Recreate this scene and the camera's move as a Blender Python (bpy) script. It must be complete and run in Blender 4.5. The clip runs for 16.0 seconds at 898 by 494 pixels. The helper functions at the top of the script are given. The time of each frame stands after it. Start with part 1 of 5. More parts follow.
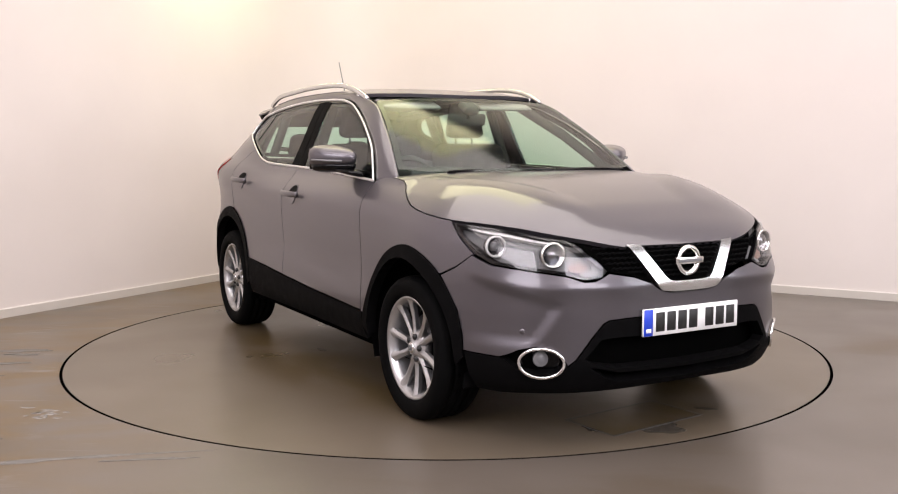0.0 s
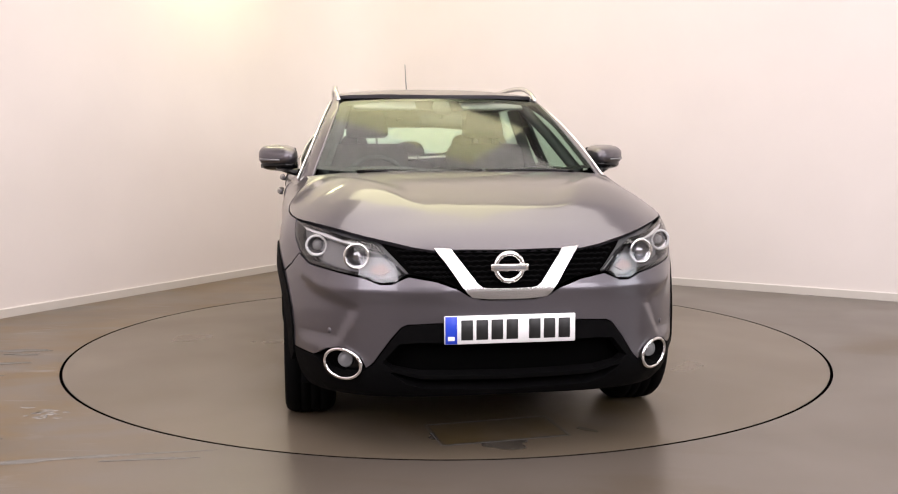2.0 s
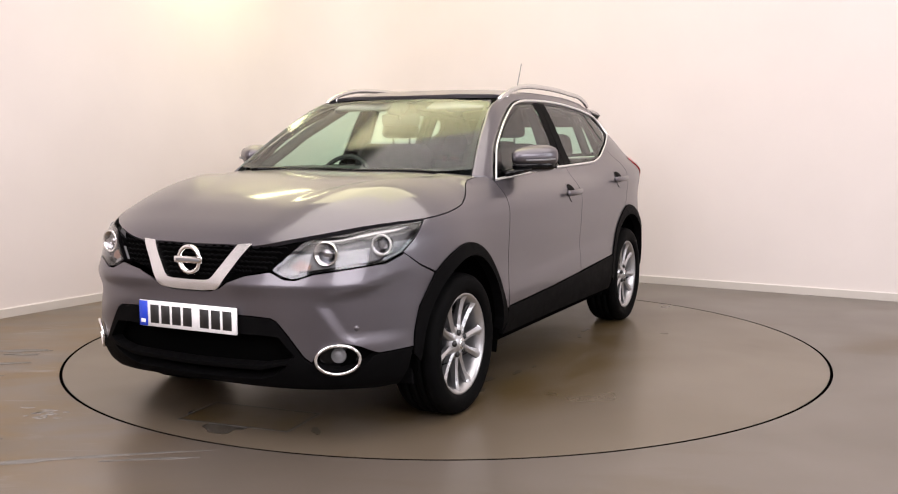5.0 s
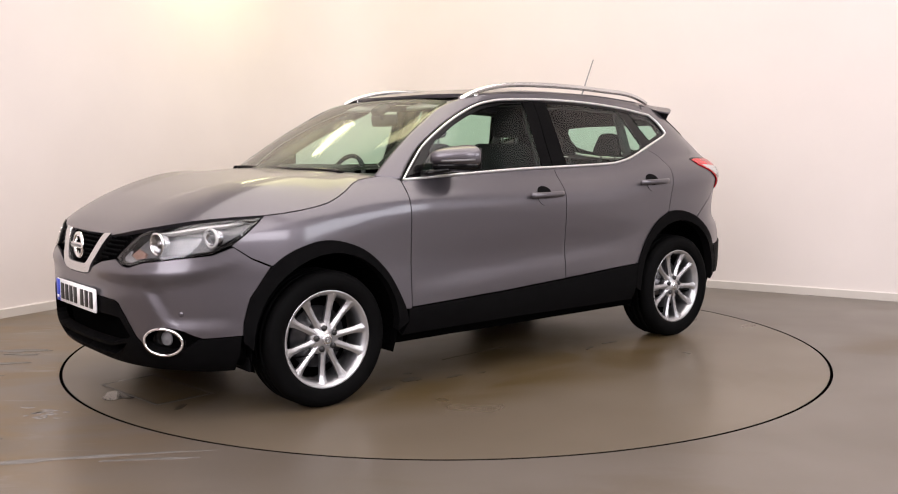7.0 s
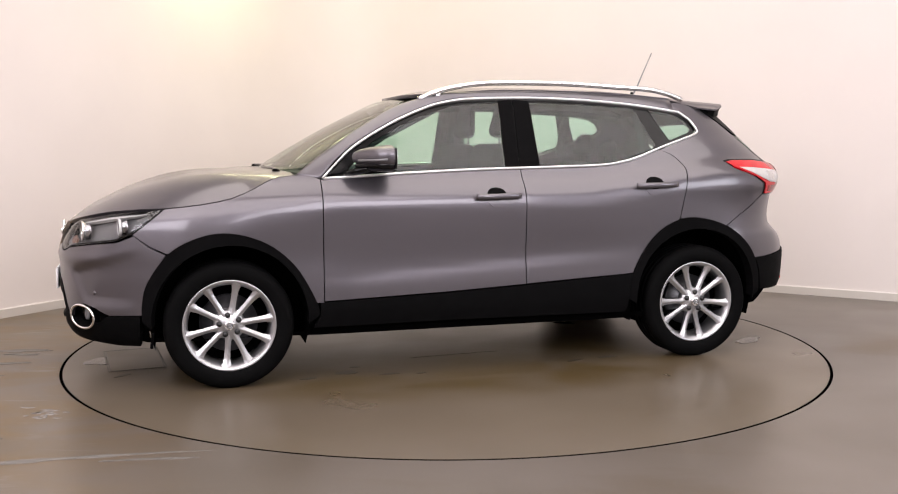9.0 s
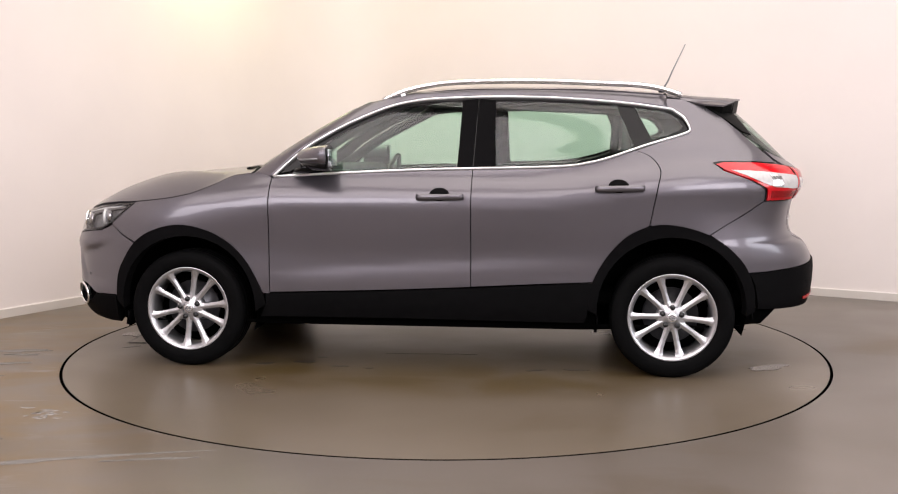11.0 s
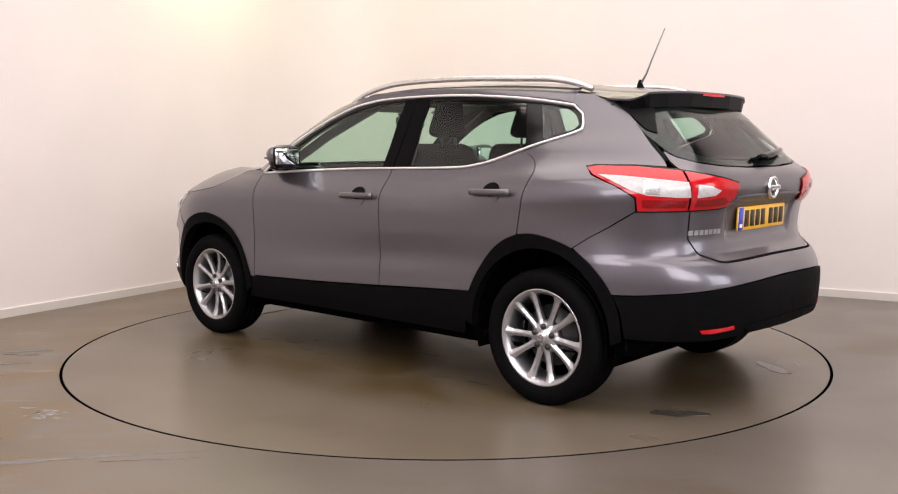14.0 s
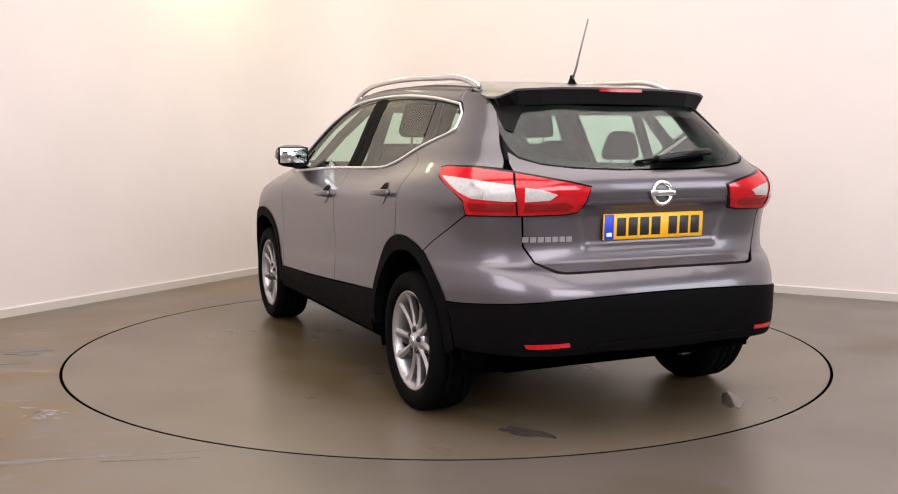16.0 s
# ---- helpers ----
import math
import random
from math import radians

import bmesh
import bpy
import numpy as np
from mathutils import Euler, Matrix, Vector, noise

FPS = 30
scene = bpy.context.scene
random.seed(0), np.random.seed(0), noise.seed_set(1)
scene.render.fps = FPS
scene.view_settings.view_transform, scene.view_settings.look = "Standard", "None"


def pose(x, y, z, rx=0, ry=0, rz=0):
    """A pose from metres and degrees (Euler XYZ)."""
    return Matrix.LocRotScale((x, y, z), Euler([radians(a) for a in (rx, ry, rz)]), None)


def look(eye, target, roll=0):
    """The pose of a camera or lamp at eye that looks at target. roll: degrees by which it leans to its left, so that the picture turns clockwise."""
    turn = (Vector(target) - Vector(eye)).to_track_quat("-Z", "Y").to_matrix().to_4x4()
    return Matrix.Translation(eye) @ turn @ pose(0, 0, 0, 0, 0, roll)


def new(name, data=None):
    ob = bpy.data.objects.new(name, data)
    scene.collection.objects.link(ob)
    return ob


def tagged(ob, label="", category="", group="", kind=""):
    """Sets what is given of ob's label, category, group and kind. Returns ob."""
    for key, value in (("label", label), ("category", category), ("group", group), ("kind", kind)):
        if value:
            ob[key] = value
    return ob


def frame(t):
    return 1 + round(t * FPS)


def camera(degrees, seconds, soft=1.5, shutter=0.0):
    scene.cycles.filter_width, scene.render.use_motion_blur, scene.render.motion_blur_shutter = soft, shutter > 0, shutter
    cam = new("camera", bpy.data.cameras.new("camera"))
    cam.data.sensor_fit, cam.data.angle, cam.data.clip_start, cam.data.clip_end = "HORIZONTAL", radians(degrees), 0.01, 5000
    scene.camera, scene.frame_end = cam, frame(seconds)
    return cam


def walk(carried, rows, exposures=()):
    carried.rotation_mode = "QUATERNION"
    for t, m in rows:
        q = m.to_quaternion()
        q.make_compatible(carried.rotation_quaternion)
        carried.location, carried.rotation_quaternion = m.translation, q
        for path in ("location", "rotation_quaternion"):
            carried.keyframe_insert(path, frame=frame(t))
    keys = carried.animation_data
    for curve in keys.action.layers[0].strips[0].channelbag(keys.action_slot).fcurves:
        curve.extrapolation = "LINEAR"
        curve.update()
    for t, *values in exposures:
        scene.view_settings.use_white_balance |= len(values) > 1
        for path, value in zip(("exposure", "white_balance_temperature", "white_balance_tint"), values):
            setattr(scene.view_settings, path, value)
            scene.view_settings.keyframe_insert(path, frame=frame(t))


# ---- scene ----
# Camera on a fixed stand in front of the turntable; the turntable's axis is the world's z axis.
cam = camera(50.0, 16.0, 1.1)
STAND = pose(0.0, -5.904, 1.236, 90 - 6.136, 0.04, -0.153)
walk(cam, [(0.0, STAND), (16.0, STAND)])

# The turntable's turn in degrees (the car's heading): it starts slowly and then runs evenly.
TURN = [(0.0, -60.61), (0.5, -64.05), (1.0, -69.49), (1.5, -75.21), (2.0, -81.2), (2.5, -87.1), (3.0, -93.05),
        (3.5, -98.95), (4.0, -104.9), (4.5, -110.75), (5.0, -116.65), (5.5, -122.55), (6.0, -128.5), (6.5, -134.4),
        (7.0, -140.3), (7.5, -146.15), (8.0, -152.1), (8.5, -157.95), (9.0, -163.85), (9.5, -169.6), (10.0, -175.3),
        (10.5, -181.0), (11.0, -186.75), (11.5, -192.5), (12.0, -198.45), (12.5, -204.3), (13.0, -210.25),
        (13.5, -216.1), (14.0, -222.0), (14.5, -227.85), (15.0, -233.8), (15.5, -239.65), (16.0, -245.65)]
CAR_OFFSET = (0.037, -0.093)      # the car's middle on the turntable
R_TABLE = 2.233

# ---- light: a closed studio with warm and cool ceiling lamps and added fill lamps ----
world = bpy.data.worlds.new("studio_world")
scene.world = world
world.use_nodes = True
world.node_tree.nodes["Background"].inputs[0].default_value = (0.9, 0.85, 0.8, 1)
world.node_tree.nodes["Background"].inputs[1].default_value = 0.02
scene.view_settings.exposure = -0.56
CEILING = 5.3


def lamp_light(m, sx, sy, watts, colour):
    lamp = bpy.data.lights.new("tube_light", "AREA")
    lamp.shape, lamp.size, lamp.size_y, lamp.energy, lamp.color = "RECTANGLE", sx, sy, watts, colour
    ob = new("tube_light", lamp)
    ob.matrix_world = m
    return ob


# hung ceiling lamps: x, y, z, turn, length, width, watts, colour
LAMPS = [(-1.78, 2.45, 3.05, 59.5, 0.9, 0.16, 13, (1.0, 0.95, 0.50)),
         (-0.35, 2.30, 5.0, -30, 3.2, 1.6, 100, (1.0, 0.93, 0.54)),
         (1.465, -0.90, 5.0, -30, 8.0, 4.3, 430, (1.0, 0.908, 0.875)),
         (-0.875, -5.30, 5.0, -30, 8.0, 4.3, 490, (1.0, 0.908, 0.91))]
# tilted lamps added out of view, above and behind the camera, to brighten walls and doors: place, length, width, watts,
# colour
FILL_LAMPS = [((-3.5, -6.8, 3.3), 4.0, 2.2, 280, (0.97, 0.92, 1.0)),
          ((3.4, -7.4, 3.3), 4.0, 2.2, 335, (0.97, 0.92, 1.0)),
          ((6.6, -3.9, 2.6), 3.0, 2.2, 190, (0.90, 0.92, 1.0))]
FILL_AIM = (-0.3, 3.4, 0.9)
for lx, ly, lz, turn, sx, sy, watts, colour in LAMPS:
    lamp_light(pose(lx, ly, lz, 0, 0, turn), sx, sy, watts, colour)
for eye, sx, sy, watts, colour in FILL_LAMPS:
    lamp_light(look(eye, FILL_AIM), sx, sy, watts, colour)

# ---- materials ----
def material(name, colour, rough=0.5, metal=0.0, coat=0.0, bump=0.0, scale=8.0, vary=0.0, rough_vary=0.0, spec=0.5, detail=6.0, coat_rough=0.03):
    """A surface with fine grain and a slow variation of colour, gloss and relief, in metres."""
    m = bpy.data.materials.new(name)
    m.use_nodes = True
    n, l = m.node_tree.nodes, m.node_tree.links
    b = n["Principled BSDF"]
    b.inputs["Base Color"].default_value = (*colour, 1)
    b.inputs["Roughness"].default_value, b.inputs["Metallic"].default_value = rough, metal
    b.inputs["Coat Weight"].default_value, b.inputs["Coat Roughness"].default_value = coat, coat_rough
    b.inputs["Specular IOR Level"].default_value = spec
    co = n.new("ShaderNodeTexCoord")
    if vary or rough_vary:
        t = n.new("ShaderNodeTexNoise")
        t.inputs["Scale"].default_value, t.inputs["Detail"].default_value = scale, detail
        l.new(co.outputs["Object"], t.inputs["Vector"])
        if vary:
            r = n.new("ShaderNodeValToRGB")
            r.color_ramp.elements[0].position, r.color_ramp.elements[1].position = 0.3, 0.7
            r.color_ramp.elements[0].color = (*[c * (1 - vary) for c in colour], 1)
            r.color_ramp.elements[1].color = (*[min(1, c * (1 + vary)) for c in colour], 1)
            l.new(t.outputs["Fac"], r.inputs["Fac"])
            l.new(r.outputs["Color"], b.inputs["Base Color"])
        if rough_vary:
            q = n.new("ShaderNodeMapRange")
            q.inputs["From Min"].default_value, q.inputs["From Max"].default_value = 0.3, 0.7
            q.inputs["To Min"].default_value, q.inputs["To Max"].default_value = max(0.02, rough - rough_vary), min(1, rough + rough_vary)
            l.new(t.outputs["Fac"], q.inputs["Value"])
            l.new(q.outputs["Result"], b.inputs["Roughness"])
    if bump:
        t2, bp = n.new("ShaderNodeTexNoise"), n.new("ShaderNodeBump")
        t2.inputs["Scale"].default_value, t2.inputs["Detail"].default_value = scale * 25, 3
        bp.inputs["Strength"].default_value, bp.inputs["Distance"].default_value = bump, 0.002
        l.new(co.outputs["Object"], t2.inputs["Vector"])
        l.new(t2.outputs["Fac"], bp.inputs["Height"])
        l.new(bp.outputs["Normal"], b.inputs["Normal"])
    return m


def metallic_paint():
    m = material("grey_metallic_paint", (0.150, 0.135, 0.138), 0.39, 0.80, coat=0.65, coat_rough=0.085)
    n, l = m.node_tree.nodes, m.node_tree.links
    b = n["Principled BSDF"]
    co, t, r = n.new("ShaderNodeTexCoord"), n.new("ShaderNodeTexNoise"), n.new("ShaderNodeValToRGB")
    t.inputs["Scale"].default_value, t.inputs["Detail"].default_value = 900, 1
    r.color_ramp.elements[0].color, r.color_ramp.elements[1].color = (0.085, 0.078, 0.088, 1), (0.138, 0.128, 0.142, 1)
    l.new(co.outputs["Object"], t.inputs["Vector"])
    l.new(t.outputs["Fac"], r.inputs["Fac"])
    l.new(r.outputs["Color"], b.inputs["Base Color"])
    return m


def glass(name, tint, ior=1.5, rough=0.0):
    m = bpy.data.materials.new(name)
    m.use_nodes = True
    n, l = m.node_tree.nodes, m.node_tree.links
    n.remove(n["Principled BSDF"])
    tr, gl, mix = n.new("ShaderNodeBsdfTransparent"), n.new("ShaderNodeBsdfGlossy"), n.new("ShaderNodeMixShader")
    fr, pw, mr = n.new("ShaderNodeLayerWeight"), n.new("ShaderNodeMath"), n.new("ShaderNodeMapRange")
    tr.inputs["Color"].default_value = (*tint, 1)
    gl.inputs["Roughness"].default_value = rough
    fr.inputs["Blend"].default_value = 0.5
    pw.operation, pw.inputs[1].default_value = "POWER", 5.0
    mr.inputs["To Min"].default_value = ((ior - 1) / (ior + 1)) ** 2 * 1.3
    l.new(fr.outputs["Facing"], pw.inputs[0])
    l.new(pw.outputs[0], mr.inputs["Value"])
    l.new(mr.outputs["Result"], mix.inputs[0])
    l.new(tr.outputs[0], mix.inputs[1])
    l.new(gl.outputs[0], mix.inputs[2])
    l.new(mix.outputs[0], n["Material Output"].inputs["Surface"])
    return m


def glowing(name, colour, strength):
    m = material(name, (0.8, 0.8, 0.8), 0.5)
    b = m.node_tree.nodes["Principled BSDF"]
    b.inputs["Emission Color"].default_value, b.inputs["Emission Strength"].default_value = (*colour, 1), strength
    return m


def concrete(name, stains, tint=(1, 1, 1)):
    """Sealed grey-brown concrete: trowel clouds, brown damp stains, scratches and patchy gloss; on the turntable also a
    brown oval with the car's dark reflection painted in.
    """
    m = bpy.data.materials.new(name)
    m.use_nodes = True
    n, l = m.node_tree.nodes, m.node_tree.links
    b = n["Principled BSDF"]
    co = n.new("ShaderNodeTexCoord")

    def noise_at(scale, detail, lo, hi, stretch=(1, 1, 1), dist=0.0):
        mp, t, r = n.new("ShaderNodeMapping"), n.new("ShaderNodeTexNoise"), n.new("ShaderNodeMapRange")
        mp.inputs["Scale"].default_value = stretch
        t.inputs["Scale"].default_value, t.inputs["Detail"].default_value, t.inputs["Distortion"].default_value = scale, detail, dist
        r.inputs["From Min"].default_value, r.inputs["From Max"].default_value = lo, hi
        l.new(co.outputs["Object"], mp.inputs["Vector"])
        l.new(mp.outputs["Vector"], t.inputs["Vector"])
        l.new(t.outputs["Fac"], r.inputs["Value"])
        return r.outputs["Result"]

    def mixed(fac, a, c):
        x = n.new("ShaderNodeMix")
        x.data_type = "RGBA"
        l.new(fac, x.inputs["Factor"])
        for s, v in ((x.inputs["A"], a), (x.inputs["B"], c)):
            if isinstance(v, tuple):
                s.default_value = (*v, 1)
            else:
                l.new(v, s)
        return x.outputs["Result"]
    clouds = mixed(noise_at(0.9, 3, 0.30, 0.70, dist=0.2), tuple(a * b for a, b in zip((0.086, 0.071, 0.057), tint)), tuple(a * b for a, b in zip((0.112, 0.095, 0.081), tint)))
    brown = mixed(noise_at(0.55, 5, 0.66 - 0.16 * stains, 0.80 - 0.12 * stains, (1, 2.2, 1), 0.8), clouds, (0.066, 0.045, 0.022))
    if stains > 0.5:
        sp, gx, mu = n.new("ShaderNodeSeparateXYZ"), n.new("ShaderNodeMapRange"), n.new("ShaderNodeMath")
        l.new(co.outputs["Object"], sp.inputs[0])
        gx.inputs["From Min"].default_value, gx.inputs["From Max"].default_value = -0.9, -1.9
        l.new(sp.outputs["X"], gx.inputs["Value"])
        mu.operation = "MULTIPLY"
        l.new(gx.outputs["Result"], mu.inputs[0])
        l.new(noise_at(1.1, 6, 0.36, 0.62, (1.0, 2.6, 1), 1.2), mu.inputs[1])
        brown = mixed(mu.outputs[0], brown, (0.104, 0.064, 0.020))
        mu2 = n.new("ShaderNodeMath")
        mu2.operation = "MULTIPLY"
        l.new(gx.outputs["Result"], mu2.inputs[0])
        l.new(noise_at(3.2, 8, 0.60, 0.72, (1.0, 4.0, 1), 1.0), mu2.inputs[1])
        brown = mixed(mu2.outputs[0], brown, (0.135, 0.122, 0.108))
    else:
        # Brown oval round the car: drip stain, with the car's dark reflection painted in.
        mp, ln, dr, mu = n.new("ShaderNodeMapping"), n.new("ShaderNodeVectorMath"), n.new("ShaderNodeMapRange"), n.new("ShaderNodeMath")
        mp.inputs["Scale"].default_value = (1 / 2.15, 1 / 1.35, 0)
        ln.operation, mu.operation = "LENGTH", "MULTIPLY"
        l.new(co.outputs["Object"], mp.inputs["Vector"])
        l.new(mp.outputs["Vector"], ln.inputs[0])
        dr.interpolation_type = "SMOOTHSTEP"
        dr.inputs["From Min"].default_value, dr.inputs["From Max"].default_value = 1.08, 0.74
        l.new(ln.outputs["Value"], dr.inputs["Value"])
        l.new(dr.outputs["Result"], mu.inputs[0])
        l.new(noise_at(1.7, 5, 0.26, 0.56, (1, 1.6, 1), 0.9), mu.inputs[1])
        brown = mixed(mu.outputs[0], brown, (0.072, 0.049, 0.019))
    fine = mixed(noise_at(40, 2, 0.55, 1.15), brown, (0.100, 0.086, 0.070))
    l.new(fine, b.inputs["Base Color"])
    rr = n.new("ShaderNodeMapRange")
    rr.inputs["To Min"].default_value, rr.inputs["To Max"].default_value = 0.27, 0.35
    l.new(noise_at(1.3, 2, 0.3, 0.7, dist=0.2), rr.inputs["Value"])
    l.new(rr.outputs["Result"], b.inputs["Roughness"])
    bp = n.new("ShaderNodeBump")
    bp.inputs["Strength"].default_value, bp.inputs["Distance"].default_value = 0.03, 0.002
    l.new(noise_at(14, 6, 0.2, 0.8), bp.inputs["Height"])
    l.new(bp.outputs["Normal"], b.inputs["Normal"])
    b.inputs["Specular IOR Level"].default_value = 0.5
    return m


PAINT = metallic_paint()
BLACK_PLASTIC = material("textured_black_plastic", (0.0034, 0.0033, 0.0035), 0.55, bump=0.25, scale=20, vary=0.15, rough_vary=0.06, spec=0.02)
GLOSS_BLACK = material("gloss_black_plastic", (0.003, 0.003, 0.0033), 0.15, spec=0.22)
# Near-black: the shade of gaps, hollows and the underside is in the colour.
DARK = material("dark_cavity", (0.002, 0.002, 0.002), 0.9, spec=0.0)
RUBBER = material("tyre_rubber", (0.003, 0.003, 0.0031), 0.65, bump=0.3, scale=12, vary=0.2, rough_vary=0.08, spec=0.03)
ALLOY = material("silver_alloy", (0.46, 0.46, 0.47), 0.36, 0.9, coat=0.3, vary=0.05, scale=20)
CHROME = material("chrome", (0.86, 0.86, 0.86), 0.10, 1.0)
SATIN = material("satin_silver", (0.68, 0.68, 0.68), 0.25, 1.0)
BRIGHT = material("bright_trim", (0.88, 0.88, 0.87), 0.32, 0.8)
STEEL = material("brake_steel", (0.10, 0.10, 0.105), 0.35, 0.9, vary=0.2, scale=30)
SCREEN_GLASS = glass("tinted_windscreen", (0.76, 0.90, 0.80), 1.52, 0.10)
SIDE_GLASS = glass("tinted_side_glass", (0.66, 0.85, 0.76), 1.52, rough=0.08)
LENS = glass("clear_lamp_lens", (0.93, 0.93, 0.93), 1.48, 0.06)
RED_LENS = material("red_lamp_lens", (0.42, 0.003, 0.008), 0.12, coat=0.15, vary=0.15, scale=25)
DEEP_RED = material("deep_red_lens", (0.20, 0.001, 0.003), 0.12, coat=0.15, vary=0.2, scale=70)
WHITE_LENS = material("white_lamp_lens", (0.42, 0.41, 0.40), 0.25, coat=0.3, vary=0.12, scale=60)
AMBER = material("amber_lens", (0.20, 0.11, 0.08), 0.4, coat=0.2)
REFLECTOR = material("lamp_reflector", (0.42, 0.42, 0.44), 0.2, 1.0)
LAMP_GREY = material("lamp_bezel", (0.16, 0.16, 0.165), 0.35, 0.1)
PALE_GREY = material("pale_grey_bezel", (0.22, 0.22, 0.225), 0.4)
DRL = material("white_light_guide", (0.5, 0.5, 0.5), 0.25, coat=0.5)
PRINT = material("black_glass_print", (0.003, 0.003, 0.003), 0.5, spec=0.1)
MIRROR = material("mirror_glass", (0.85, 0.92, 0.93), 0.02, 1.0)
SEAT = material("dark_seat_cloth", (0.011, 0.011, 0.012), 0.9, bump=0.06, scale=4, vary=0.15, spec=0.1)
TRIM = material("grey_interior_trim", (0.03, 0.03, 0.031), 0.7, bump=0.08, scale=5, vary=0.1)
LINING = material("pale_headlining", (0.42, 0.40, 0.37), 0.9, vary=0.05)
PLATE_WHITE = material("white_plate", (0.82, 0.82, 0.82), 0.35, vary=0.02)
PLATE_YELLOW = material("yellow_plate", (0.80, 0.42, 0.015), 0.35, vary=0.02)
PLATE_BLUE = material("blue_plate_band", (0.012, 0.05, 0.52), 0.4)
INK = material("plate_ink", (0.01, 0.01, 0.01), 0.5)
WALL = material("cream_painted_plaster", (0.64, 0.585, 0.560), 0.75, bump=0.06, scale=2.0, vary=0.015, detail=3)
SKIRT = material("white_gloss_skirting", (0.50, 0.465, 0.43), 0.5, spec=0.2, vary=0.02)
# The highlight along the skirting's top edge is put into this paler colour.
SKIRT_TOP = material("worn_white_edge", (0.72, 0.68, 0.65), 0.4, spec=0.3, vary=0.02)
CEIL = material("grey_ceiling", (0.20, 0.19, 0.18), 0.85, vary=0.02)
FLOOR = concrete("sealed_concrete_floor", 0.75)
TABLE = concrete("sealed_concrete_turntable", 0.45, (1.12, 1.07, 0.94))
# Near-black: the shade down in the turntable's joint is put into this colour.
PIT = material("dark_joint", (0.003, 0.003, 0.003), 0.9, spec=0.0)
WET = material("thin_water_film", (0.060, 0.051, 0.041), 0.10, vary=0.15, scale=5)
CHIP = material("pale_paint_chips", (0.20, 0.195, 0.19), 0.5, vary=0.5, scale=40)
SCUFF = material("pale_scuffed_concrete", (0.115, 0.107, 0.10), 0.45, vary=0.25, scale=12)
STAIN = material("dark_oil_stain", (0.035, 0.027, 0.019), 0.3, vary=0.3, scale=20)
LAMP_BODY = material("white_lamp_housing", (0.8, 0.8, 0.8), 0.4)

# ---- the car's surfaces (x ahead, y to its left, z up, origin on the floor midway between the axles) ----
def curve(*pts):
    """A monotone cubic through the points."""
    pts = sorted(pts)
    xs, ys = [p[0] for p in pts], [p[1] for p in pts]
    n = len(xs)
    d = [(ys[i + 1] - ys[i]) / (xs[i + 1] - xs[i]) for i in range(n - 1)]
    m = [d[0]] + [0.0 if d[i - 1] * d[i] <= 0 else 2 * d[i - 1] * d[i] / (d[i - 1] + d[i]) for i in range(1, n - 1)] + [d[-1]]

    def f(x):
        if x <= xs[0]:
            return ys[0] + m[0] * (x - xs[0])
        if x >= xs[-1]:
            return ys[-1] + m[-1] * (x - xs[-1])
        i = 0
        while x > xs[i + 1]:
            i += 1
        h = xs[i + 1] - xs[i]
        t = (x - xs[i]) / h
        return (ys[i] * (1 + 2 * t) * (1 - t) ** 2 + m[i] * h * t * (1 - t) ** 2
                + ys[i + 1] * t * t * (3 - 2 * t) - m[i + 1] * h * t * t * (1 - t))
    return f


def sstep(a, b, x):
    t = min(1.0, max(0.0, (x - a) / (b - a)))
    return t * t * (3 - 2 * t)


HALF = curve((0.18, 0.80), (0.28, 0.867), (0.40, 0.888), (0.46, 0.888), (0.55, 0.885), (0.66, 0.881), (0.80, 0.886),
             (0.89, 0.889), (0.95, 0.880), (1.00, 0.853), (1.06, 0.803), (1.15, 0.757), (1.22, 0.722), (1.30, 0.687),
             (1.40, 0.640), (1.48, 0.592), (1.54, 0.54))
NOSE = curve((0.20, 2.06), (0.26, 2.13), (0.36, 2.165), (0.46, 2.168), (0.58, 2.172), (0.66, 2.172), (0.75, 2.15),
             (0.83, 2.117), (0.90, 2.03), (1.00, 1.9))
TAIL = curve((0.22, 1.98), (0.32, 2.09), (0.42, 2.135), (0.55, 2.145), (0.62, 2.137), (0.70, 2.09), (0.75, 2.02), (0.82, 2.00),
             (0.92, 2.01), (0.99, 2.045), (1.04, 2.058), (1.09, 2.045), (1.14, 1.99), (1.25, 1.885), (1.36, 1.775), (1.46, 1.665), (1.55, 1.56))
X0 = 0.85


